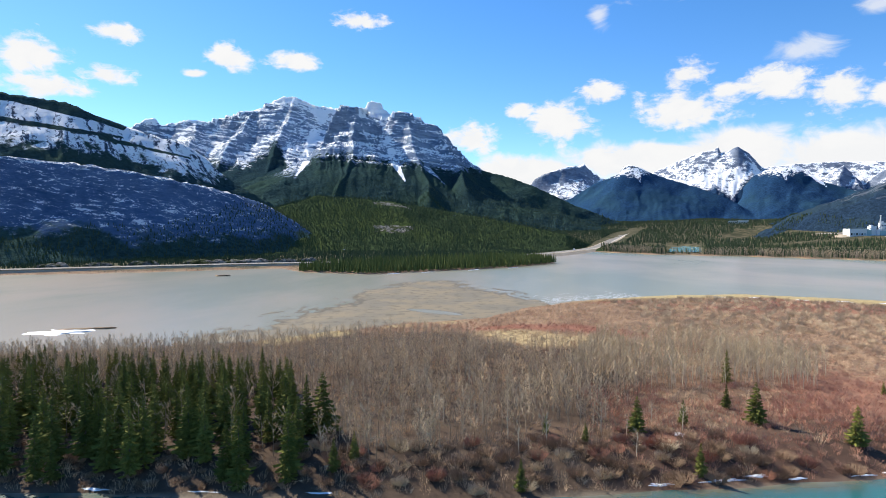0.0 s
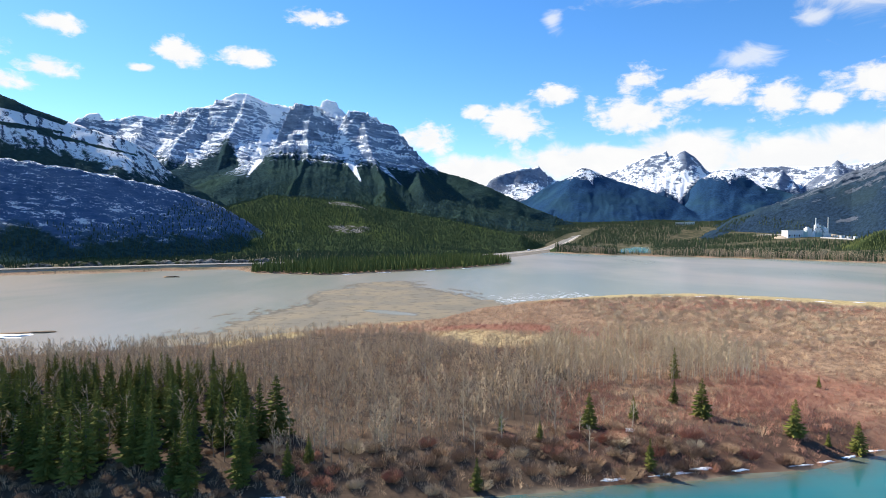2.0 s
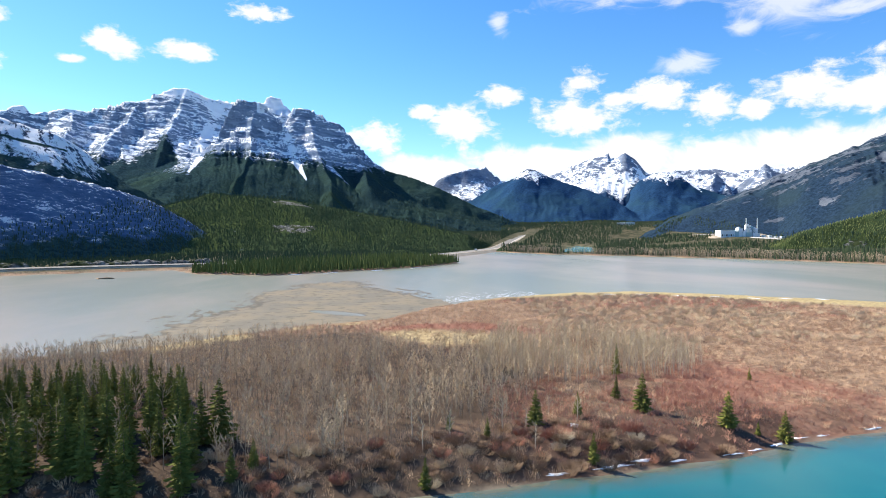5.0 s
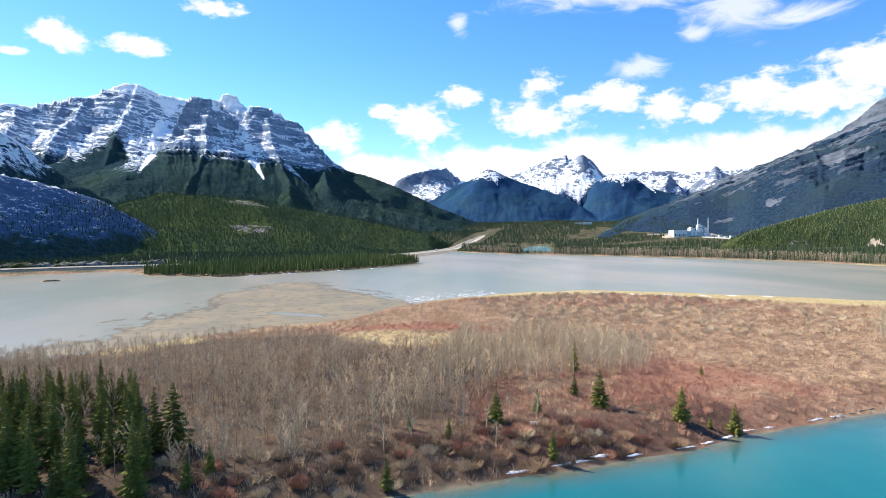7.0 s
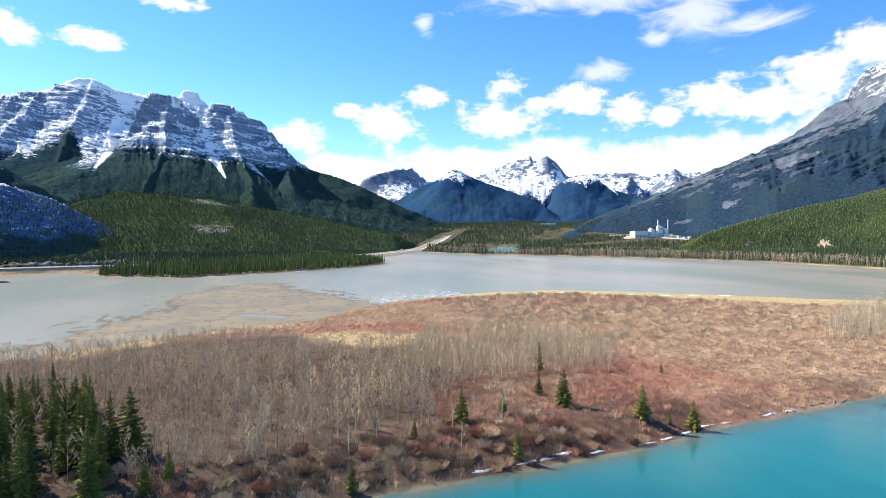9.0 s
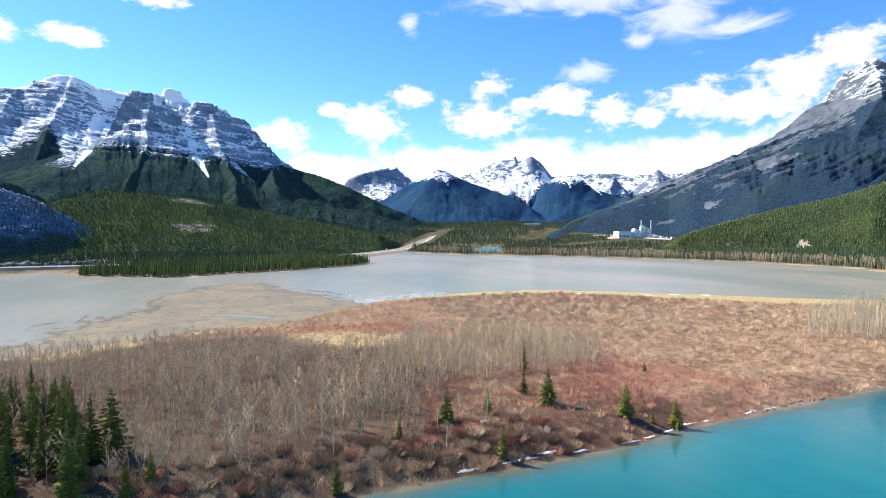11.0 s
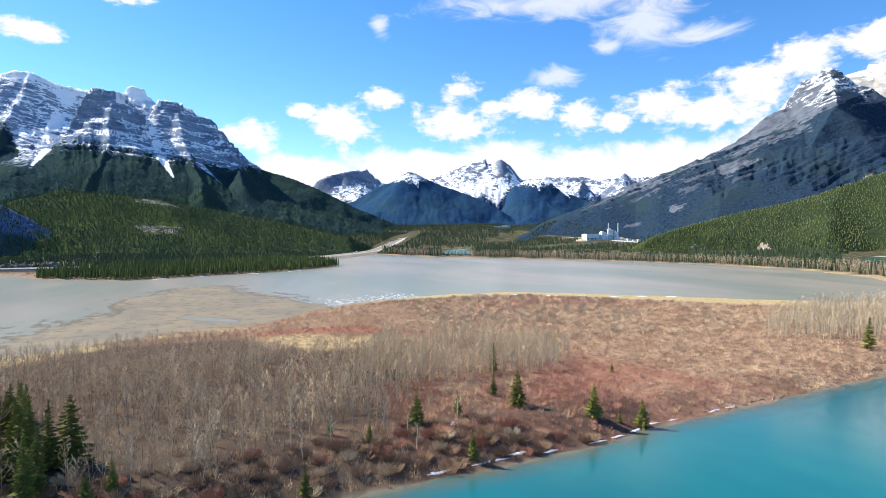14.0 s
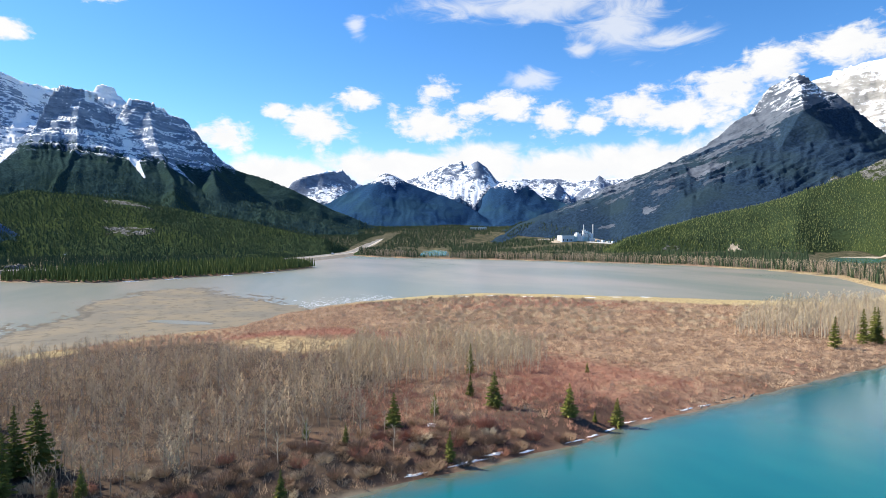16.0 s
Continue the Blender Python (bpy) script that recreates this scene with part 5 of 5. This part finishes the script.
def slab_house(name, u, w, sx, sy, h, mat, storeys=0, cap=0.0):
    """A works building with a plinth, a roof rim, floor bands and a roof house."""
    bm = box(bmesh.new(), u, w, -5, sx, sy, h + 5, 0.3)
    box(bm, u, w, h, sx + 0.8, sy + 0.8, 0.7, 0.1)
    for k in range(storeys):
        box(bm, u, w, (k + 1) * h / (storeys + 1), sx + 0.5, sy + 0.5, 0.5, 0.1)
    if cap:
        box(bm, u - sx * 0.15, w, h + 0.7, sx * 0.5, sy * 0.5, cap, 0.2)
    return part(name, bm, mat, works)


slab_house("storage_hall", -39, 6, 44, 34, 17, CLADDING)
slab_house("hall_annex", -11, 2, 12, 26, 14, TEAL)
slab_house("mill_house", 3, 2, 14, 18, 23, CLADDING, 1, 4)
slab_house("raw_mill", 13, -6, 9, 12, 14, CLADDING, 1)
slab_house("preheater_tower", 31, 4, 13, 14, 33, CLADDING, 4, 3.5)
slab_house("kiln_house", 41, 8, 11, 14, 30, TEAL, 2)
slab_house("filter_house", 51, 2, 9, 12, 24, CLADDING, 1, 3)
slab_house("packing_house", 24, -10, 16, 10, 11, TEAL, 1)
slab_house("loading_shed", 46, -14, 20, 9, 8, CLADDING)
for i, (sx, h) in enumerate(((21.6, 54), (56.5, 55))):
    bm = drum(bmesh.new(), sx, -4, -5, 2.0, 1.5, h + 5, 14)
    drum(bm, sx, -4, h - 1.6, 1.8, 1.8, 1.0, 14)
    drum(bm, sx, -4, h * 0.6, 2.1, 2.1, 0.7, 14)
    part("stack", bm, CONCRETE, works)
for i in range(5):
    h = 17 + 4 * (i % 2)
    bm = drum(bmesh.new(), 20 + 8.2 * i, -3 - 2 * (i % 2), -5, 3.4, 3.4, h + 5, 16)
    drum(bm, 20 + 8.2 * i, -3 - 2 * (i % 2), h, 3.5, 0.8, 2.6, 16)
    part("silo", bm, CONCRETE if i % 2 else CLADDING, works)
for i in range(3):
    for j in range(4):
        part("window", box(bmesh.new(), 27 + 4 * i, -3.2, 3.5 + 6.8 * j, 2.2, 0.5, 2.6), WINDOW, works)
for i in range(6):
    part("door", box(bmesh.new(), -56 + 6.8 * i, -11.3, 0, 4.0, 0.5, 5.5), TEAL if i % 2 else WINDOW, works)
for ax, ay, az_, bx, by, bz in ((-20, -6, 13, 8, -4, 22), (8, -8, 10, 27, -2, 30), (45, -10, 8, 36, -1, 28)):
    v, f = tube([(ax, ay, az_), ((ax + bx) / 2, (ay + by) / 2, (az_ + bz) / 2), (bx, by, bz)], [1.1, 1.1, 1.1], 6)
    p = new("conveyor", np_mesh("conveyor", v, f, STEEL))
    p.parent = works


def blot(name, cx, cy, rx, ry, mat, label, category, seed, lift=0.35, rings=9, n=40, rz=0.0):
    """A patch with a ragged edge that lies on the land."""
    a = np.linspace(0, 2 * math.pi, n, endpoint=False)
    edge = 1 + 0.7 * fbm(2.6 * np.cos(a) + 9 * seed, 2.6 * np.sin(a) + 3.0, seed, 4, 0.65)
    V, F = [], []
    c, s = math.cos(radians(rz)), math.sin(radians(rz))
    for k in range(rings + 1):
        q = k / rings
        u, w = rx * edge * q * np.cos(a), ry * edge * q * np.sin(a)
        x, y = cx + u * c - w * s, cy + u * s + w * c
        z = land_z(x, y) + lift * (1 - q ** 6) * (1 + 1.1 * fbm(x / 11, y / 11, seed, 3)) - 0.4 * (q > 0.99)
        V.append(np.stack([x, y, z], -1))
    for k in range(rings):
        for i in range(n):
            j = (i + 1) % n
            F.append((k * n + i, k * n + j, (k + 1) * n + j, (k + 1) * n + i))
    me = np_mesh(name, np.concatenate(V), np.array(F), mat, smooth_faces=True, up=True)
    return tagged(new(name, me), label, category, kind="structure")


blot("works_yard", PX + 52, PY - 92, 62, 16, DUST, "pale limestone yard in front of the cement works", "yard", 4, 1.0, rz=-44)
blot("gravel_fan", 2170 * math.sin(radians(34.0)), 2170 * math.cos(radians(34.0)), 80, 62, FAN, "bare grey gravel fan at the foot of the slab mountain", "gravel", 6, 0.9, rz=-34)
blot("quarry_scar", 1318, 1122, 16, 48, GRAVEL, "pale gravel wash cut into the spruce hillside", "rock", 7, 1.0, rz=-48)
blot("rock_outcrop", 1905, 1210, 70, 48, OUTCROP, "pale rock outcrop in the spruce hillside", "rock", 8, 1.2)
blot("rock_outcrop", 1871, 1097, 46, 36, OUTCROP, "small pale rock outcrop in the spruce hillside", "rock", 18, 1.2)
blot("rock_outcrop", -146, 1624, 50, 26, OUTCROP, "grey rock outcrop in the foothill forest", "rock", 9, 1.2)


# ---- highway along the far shore ----
def ribbon(name, pts, offs, mat, label, lift=0.0, z=None):
    """A strip along a line; offs are pairs of side distance and height."""
    P = []
    for (x0, y0), (x1, y1) in zip(pts, pts[1:]):
        n = max(2, int(math.hypot(x1 - x0, y1 - y0) / 12))
        P += [(x0 + (x1 - x0) * k / n, y0 + (y1 - y0) * k / n) for k in range(n)]
    P = np.array(P + [pts[-1]])
    for k in range(6):
        P[1:-1] = (P[:-2] + 2 * P[1:-1] + P[2:]) / 4
    T = np.gradient(P, axis=0)
    T = T / np.linalg.norm(T, axis=1)[:, None]
    V = []
    for o, h in offs:
        V.append(np.stack([P[:, 0] + T[:, 1] * o, P[:, 1] - T[:, 0] * o, (z + 38 * smooth(P[:, 1], 1480, 2150)) + h + lift], -1))
    V = np.stack(V, 1).reshape(-1, 3)
    me = np_mesh(name, V, grid_faces(len(offs), len(P)), mat, smooth_faces=False, up=True)
    return tagged(new(name, me), label, "road", kind="structure")


ribbon("road_bank", ROAD[:9], [(21, -8), (13, -0.6), (-13, -0.6), (-21, -8)], GRAVEL, "tan gravel embankment of the lakeside highway", z=6.2)
ribbon("road_bank", ROAD[8:], [(46, -14), (20, -0.6), (-15, -0.6), (-34, -12)], GRAVEL, "wide tan gravel bank of the highway above the lake", z=6.2)
ribbon("road", ROAD, [(11, 0.0), (-11, 0.0)], ASPHALT, "grey two-way highway along the lake", z=6.0)
ribbon("road_shoulder", ROAD, [(15, -0.15), (11.2, -0.15)], DUST, "pale gravel shoulder of the highway", z=6.0)

# ---- ponds behind the far shore ----
POND = plain("pale_turquoise_pond", (0.12, 0.36, 0.40), (0.20, 0.46, 0.50), 0.01, 0.12, spec=0.5)
water_sheet("pond_water", POND_WEST, POND, 4.0, "small turquoise pond among spruces")
water_sheet("pond_water", POND_FAR, POND, 12.0, "small turquoise pond on the valley floor")

# ---- melting snow, ice and driftwood on the shores ----
SNOW = plain("old_snow", (0.80, 0.83, 0.86), (0.90, 0.91, 0.92), 0.6, 0.7, relief=0.15)
ICE = plain("rotten_lake_ice", (0.78, 0.82, 0.85), (0.88, 0.89, 0.90), 0.3, 0.6, relief=0.1)
LOG = plain("weathered_driftwood", (0.26, 0.22, 0.18), (0.44, 0.39, 0.33), 2.0, 0.9, relief=0.02)


def lump(name, cx, cy, rx, ry, h, mat, label, category, seed, rz=0.0, n=36):
    """A low drift with a ragged outline, resting on the shore."""
    a = np.linspace(0, 2 * math.pi, n, endpoint=False)
    edge = 1 + 0.95 * fbm(3.2 * np.cos(a) + 7 * seed, 3.2 * np.sin(a), seed, 4, 0.6)
    c, s = math.cos(radians(rz)), math.sin(radians(rz))
    z0 = max(0.0, float(ground_z(np.array([cx]), np.array([cy]))[0]))
    V, F = [(cx, cy, z0 + h)], []
    for q, hh in ((0.5, 0.9), (0.85, 0.55), (1.0, -0.5)):
        u, w = rx * edge * q * np.cos(a), ry * edge * q * np.sin(a)
        w = w + 0.5 * ry * fbm(u / 0.9, u * 0 + seed, seed, 3)
        x, y = cx + u * c - w * s, cy + u * s + w * c
        z = np.maximum(ground_z(x, y), 0.0) + h * hh
        V += list(zip(x, y, z))
    for i in range(n):
        j = (i + 1) % n
        F.append((0, 1 + i, 1 + j))
        for k in (0, 1):
            b = 1 + k * n
            F += [(b + i, b + n + i, b + n + j), (b + i, b + n + j, b + j)]
    return tagged(new(name, np_mesh(name, V, F, mat, smooth_faces=True)), label, category)


rs = random.Random(5)
BANK = [(-87, 113), (-41, 110), (7, 108.5), (54, 113), (88, 117), (104, 122.5), (125, 125), (152, 129)]
for i, (k, off, ln) in enumerate(((0.4, 1.2, 4.0), (0.9, 1.0, 5.5), (1.35, 1.1, 3.0), (2.75, 1.5, 2.4), (3.02, 1.8, 4.2), (3.25, 2.6, 2.6), (3.5, 1.2, 2.2), (3.9, 1.0, 3.0),
                                  (4.25, 1.0, 2.6), (4.7, 0.8, 2.8), (5.1, 1.0, 3.6), (5.45, 0.9, 2.0), (6.2, 1.0, 2.6), (6.5, 1.2, 3.2))):
    j = int(k)
    (x0, y0), (x1, y1) = BANK[j], BANK[j + 1]
    f = k - j
    ang = math.degrees(math.atan2(y1 - y0, x1 - x0))
    x, y = x0 + (x1 - x0) * f, y0 + (y1 - y0) * f + off
    lump("snow_patch", x, y, ln * 0.95, 0.30 + 0.14 * rs.random(), 0.16, SNOW, "narrow drift of melting snow along the river bank", "snow", 20 + i, ang)
lump("snow_patch", 52, 131, 1.6, 1.0, 0.3, SNOW, "small drift of old snow in a brushy hollow", "snow", 60, 20)
lump("ice_floe", -193, 296, 13, 8.0, 0.30, ICE, "white sheet of rotten ice on the silty lake", "ice", 61, 8, 26)
for i in range(7):
    lump("snow_patch", 330 - 22 * i, 372 + 9 * i + rs.uniform(-6, 6) - 8, 4.5, 1.6, 0.25, SNOW, "old snow lying in yellow lakeside sedge", "snow", 70 + i, -38)
for i, (x, y) in enumerate(((-60, 700), (-20, 722), (95, 800), (40, 760))):
    lump("snow_patch", x, y + 1, 9, 1.5, 0.5, SNOW, "snow along the foot of the wooded spit", "snow", 80 + i, 35)
SHOAL = plain("reedy_shoal", (0.16, 0.11, 0.07), (0.28, 0.20, 0.13), 0.4, 0.95, relief=0.2)
lump("reedy_islet", -184, 307, 13, 3.0, 0.7, SHOAL, "low brown reedy islet in the lake behind the ice", "islet", 91, 12, 24)
lump("reedy_islet", -253, 677, 9, 4, 1.6, SHOAL, "tiny dark islet in the lake", "islet", 92, 0, 20)
for i in range(9):
    x, y = 128 + 4.2 * i + rs.uniform(-1, 1), 126.6 + 0.65 * i + rs.uniform(-0.4, 0.4)
    ln = rs.uniform(2.2, 4.5)
    v, f = tube([(-ln / 2, 0, 0), (0, 0.12, 0.05), (ln / 2, 0, 0)], [0.17, 0.14, 0.08], 7)
    ob = new("driftwood_log", np_mesh("driftwood_log", v, f, LOG, smooth_faces=True))
    ob.matrix_basis = pose(x, y, max(0.1, float(ground_z(np.array([x]), np.array([y]))[0])) + 0.12, 0, rs.uniform(-4, 4), rs.uniform(-30, 60))
    tagged(ob, "bleached driftwood log stranded on the river bank", "log", group="driftwood on the bank")


# ---- silt clouding the river along its bank ----
m, t, bs, v = material("silty_shallows", 0.3)
lk(t, mixc(t, noise_tex(t, v, 0.3, 4), (0.20, 0.17, 0.11), (0.13, 0.15, 0.11)), bs.inputs["Base Color"])
bs.inputs["Specular IOR Level"].default_value = 0.4
lk(t, mth(t, "MULTIPLY", attr(t, "shoal"), remap(t, noise_tex(t, v, 0.12, 4), 0.25, 0.6, 0.35, 1.0)), bs.inputs["Alpha"])
P = np.array([(x, y) for (x0, y0), (x1, y1) in zip(RIVER[3:17], RIVER[4:18]) for k in range(12) for x, y in [(x0 + (x1 - x0) * k / 12, y0 + (y1 - y0) * k / 12)]])
T = np.gradient(P, axis=0)
T = T / np.linalg.norm(T, axis=1)[:, None]
rows = [(2.5, 1.0), (-0.5, 0.9), (-2.5, 0.55), (-5.0, 0.22), (-9.0, 0.0)]
V = np.stack([np.stack([P[:, 0] - T[:, 1] * o, P[:, 1] + T[:, 0] * o, np.full(len(P), 0.012)], -1) for o, a in rows], 1).reshape(-1, 3)
me = np_mesh("river_shallows", V, grid_faces(len(rows), len(P)), m, up=True)
add_attr(me, "shoal", np.tile([a for o, a in rows], len(P)))
tagged(new("river_shallows", me), "brownish silty shallows along the river bank", "water", kind="structure")

# ---- thin ice broken along the near lake shore ----
rng = np.random.default_rng(77)
V, F = [], []
for i in range(420):
    x, y = rng.uniform(38, 150), 0
    y = np.interp(x, [38, 60, 85, 158], [372, 395, 412, 447]) + abs(rng.normal(0, 16)) + 3
    r = rng.uniform(0.12, 0.5)
    n = len(V)
    for k in range(5):
        a = 6.283 * k / 5 + rng.uniform(-0.3, 0.3)
        V.append((x + 4.2 * r * math.cos(a), y + 0.8 * r * math.sin(a), 0.03))
    V.append((x, y, 0.06))
    F += [(n + k, n + (k + 1) % 5, n + 5) for k in range(5)]
tagged(new("broken_ice", np_mesh("broken_ice", V, F, ICE)), "thin broken ice drifting along the lake shore", "ice", kind="stuff")

# ---- grey leafless poplars at the wood's edge ----
rng = np.random.default_rng(91)
POPLAR_LABEL = "leafless grey poplar at the edge of the wood"


def bare_poplar(label):
    h = rng.uniform(6.5, 8.5)
    ob = new("bare_poplar")
    v, f = tube([(0, 0, -0.3), (0.1, 0.05, h * 0.35), (0.0, 0.2, h * 0.7), (0.15, 0.1, h)], [0.12, 0.095, 0.06, 0.015], 5)
    new("trunk", np_mesh("trunk", v, f, BARK_PALE)).parent = ob
    for i in range(11):
        g = Heap()
        k, a = 0.28 + 0.62 * i / 11, 2.4 * i + rng.uniform(-0.4, 0.4)
        base = np.array([0.05, 0.1, h * k])
        ln = h * (0.36 - 0.24 * k) * rng.uniform(0.8, 1.2)
        d = np.array([math.cos(a), math.sin(a), rng.uniform(0.8, 1.4)])
        end = base + d / np.linalg.norm(d) * ln
        g.add(*tube([base, end], [0.045, 0.012], 3), 0)
        for j in range(13):
            p = base + (end - base) * rng.uniform(0.25, 1.0)
            w = d + rng.normal(0, 0.6, 3) + (0, 0, 0.4)
            g.sliver(p, p + w / np.linalg.norm(w) * rng.uniform(0.4, 1.1), rng.uniform(0.016, 0.032), 1)
        v, f, mi = g.done()
        new("branch", np_mesh("branch", v, f, [BARK_PALE, TWIG_PALE], mi)).parent = ob
    return tagged(ob, label, "tree", group="bare poplars at the wood's edge")


stock = [bare_poplar(POPLAR_LABEL) for i in range(5)]
x, y = scatter(-20, 62, 122, 190, 10.5, rng, lambda x, y: shore_distance(x, y) > 9)
for i in range(len(x)):
    m = pose(float(x[i]), float(y[i]), float(ground_z(x[i:i + 1], y[i:i + 1])[0]) - 0.05, 0, 0, 53 * i)
    ob = stock[i] if i < 5 else copy_thing(stock[i % 5], m)
    k = rng.uniform(0.75, 1.15)
    ob.matrix_basis = m @ Matrix.Diagonal((k, k, k, 1))
blot("rock_outcrop", 1185, 1208, 26, 18, OUTCROP, "low grey rock outcrop at the foot of the spruce hill", "rock", 12, 1.5)
blot("rock_outcrop", 1150, 1165, 16, 13, OUTCROP, "low grey rock outcrop at the foot of the spruce hill", "rock", 22, 1.5)
blot("rock_outcrop", -119, 1407, 45, 30, OUTCROP, "grey rock outcrop in the foothill forest", "rock", 23, 1.2)

# ---- side channel east of the lake, with its sand bar ----
water_sheet("channel_water", CHANNEL, GLACIAL, 2.0, "narrow green side channel beyond the lake")
blot("sand_bar", 1500, 912, 85, 62, GRAVEL, "pale sand bar beside the green channel", "sand", 14, 0.9, rz=34)

# ---- brush and rock along the highway's lake side ----
rng = np.random.default_rng(101)
x, y = scatter(-700, -180, 640, 900, 4.5, rng, lambda x, y: (-signed(x, y, LAKE) > 3) & (-signed(x, y, LAKE) < 30) & (fbm(x / 25, y / 25, 18, 3) > -0.15))
stuff("shore_brush", low_shrubs, x, y, rng.uniform(0.9, 1.9, len(x)), [BUSH_PALE], rng, "dull brown brush between the highway and the lake", "shrubs")
for i, (x, y, r) in enumerate(((-520, 785, 16), (-470, 806, 13), (-420, 828, 15), (-352, 850, 18), (-318, 866, 20), (-280, 880, 17), (-240, 892, 14), (-205, 898, 10), (-590, 752, 14))):
    a = np.linspace(0, 2 * math.pi, 22, endpoint=False)
    V, F = [], []
    for k, (q, hh) in enumerate(((1.0, -1.5), (0.85, 3.4), (0.6, 5.2), (0.25, 6.0))):
        e = r * q * (1 + 0.4 * fbm(2 * np.cos(a) + i, 2 * np.sin(a) + k * 0.4, 30 + i, 4))
        px, py = x + 1.5 * e * np.cos(a), y + 0.7 * e * np.sin(a)
        V += list(zip(px, py, land_z(px, py) * (q > 0.9) + (zat(x, y)) * (q <= 0.9) + hh * (1 + 0.5 * fbm(px / 5, py / 5, 31 + i, 3))))
    for k in range(3):
        F += [(k * 22 + j, k * 22 + (j + 1) % 22, k * 22 + 22 + (j + 1) % 22, k * 22 + 22 + j) for j in range(22)]
    me = np_mesh("roadside_rock", V, F, OUTCROP, up=True)
    tagged(new("roadside_rock", me), "low grey rock outcrop above the highway", "rock", group="rocks above the highway")

# ---- earth banks round the cement works ----
def works_place(u, w):
    c, s = math.cos(radians(-6)), math.sin(radians(-6))
    return PX + u * c - w * s, PY + u * s + w * c


def earth_bank(u, w, rx, ry, h, label, seed):
    cx, cy = works_place(u, w)
    a = np.linspace(0, 2 * math.pi, 40, endpoint=False)
    V, F = [], []
    for q in (1.0, 0.86, 0.7, 0.5, 0.25, 0.02):
        e = q * (1 + 0.25 * fbm(1.6 * np.cos(a) + seed, 1.6 * np.sin(a), seed, 3))
        px, py = cx + rx * e * np.cos(a), cy + ry * e * np.sin(a)
        V += list(zip(px, py, land_z(px, py) - 1.0 + (h + 1) * (1 - q ** 1.6) + 0.8 * fbm(px / 12, py / 12, seed, 3)))
    for k in range(5):
        F += [(k * 40 + j, k * 40 + (j + 1) % 40, k * 40 + 40 + (j + 1) % 40, k * 40 + 40 + j) for j in range(40)]
    tagged(new("earth_bank", np_mesh("earth_bank", V, F, GRAVEL, smooth_faces=True, up=True)), label, "bank")


earth_bank(92, 30, 34, 24, 6, "bare tan earth bank behind the cement works", 3)
earth_bank(-74, 6, 16, 26, 6, "bare tan earth bank beside the storage hall", 5)
low = [works_place(66 + 13 * i, -22 - 9 * i) for i in range(4)]
for i, (x, y) in enumerate(low):
    hut = empty("works_shed", x, y, zat(x, y) - 0.3, -6 + 4 * i, "low white shed in the cement yard", "shed", "sheds in the cement yard")
    bm = box(bmesh.new(), 0, 0, -1, 10, 8, 5 + (i % 2) * 2, 0.2)
    part("wall", bm, CLADDING, hut)
    bm = box(bmesh.new(), 0, 0, 4 + (i % 2) * 2, 10.8, 8.8, 0.5, 0.1)
    part("roof", bm, CONCRETE, hut)
    part("door", box(bmesh.new(), -2, -4.1, 0, 3, 0.3, 3.2), TEAL, hut)

# ---- long low warehouse on the valley floor ----
wx, wy = 2750 * math.sin(radians(26.7)), 2750 * math.cos(radians(26.7))
store = empty("warehouse", wx, wy, zat(wx, wy), -26, "long low pale warehouse among trees on the valley floor", "warehouse")
for k, (u, sx, h) in enumerate(((-26, 34, 9), (14, 40, 11))):
    part("wall", box(bmesh.new(), u, 0, -3, sx, 24, h + 3, 0.2), CONCRETE, store)
    part("roof", box(bmesh.new(), u, 0, h, sx + 1.5, 25.5, 1.0, 0.2), CLADDING, store)
    for j in range(4):
        part("door", box(bmesh.new(), u - sx * 0.36 + j * sx * 0.24, -12.1, 0, 4, 0.4, 5), WINDOW, store)

# ---- a lorry on the highway ----
RUBBER = plain("black_rubber", (0.02, 0.02, 0.02), (0.04, 0.04, 0.04), 3.0, 0.9)
lorry = empty("lorry", 296, 1330, 6.02, 62, "white box lorry on the lakeside highway", "lorry")
part("cargo_box", box(bmesh.new(), -1.5, 0, 1.1, 8.5, 2.5, 2.9, 0.08), CLADDING, lorry)
part("cab", box(bmesh.new(), 4.1, 0, 0.7, 2.2, 2.4, 2.5, 0.25), CLADDING, lorry)
part("windscreen", box(bmesh.new(), 5.19, 0, 1.9, 0.08, 2.0, 0.9, 0.02), WINDOW, lorry)
part("chassis", box(bmesh.new(), 0, 0, 0.6, 10, 1.2, 0.45, 0.05), STEEL, lorry)
for wx in (-4.2, -2.9, 3.9):
    for wy in (-1.05, 1.05):
        bm = bmesh.new()
        r = bmesh.ops.create_cone(bm, cap_ends=True, segments=18, radius1=0.5, radius2=0.5, depth=0.35)
        bmesh.ops.rotate(bm, verts=bm.verts, cent=(0, 0, 0), matrix=Matrix.Rotation(radians(90), 3, "X"))
        bmesh.ops.translate(bm, verts=bm.verts, vec=(wx, wy, 0.5))
        part("wheel", bm, RUBBER, lorry)
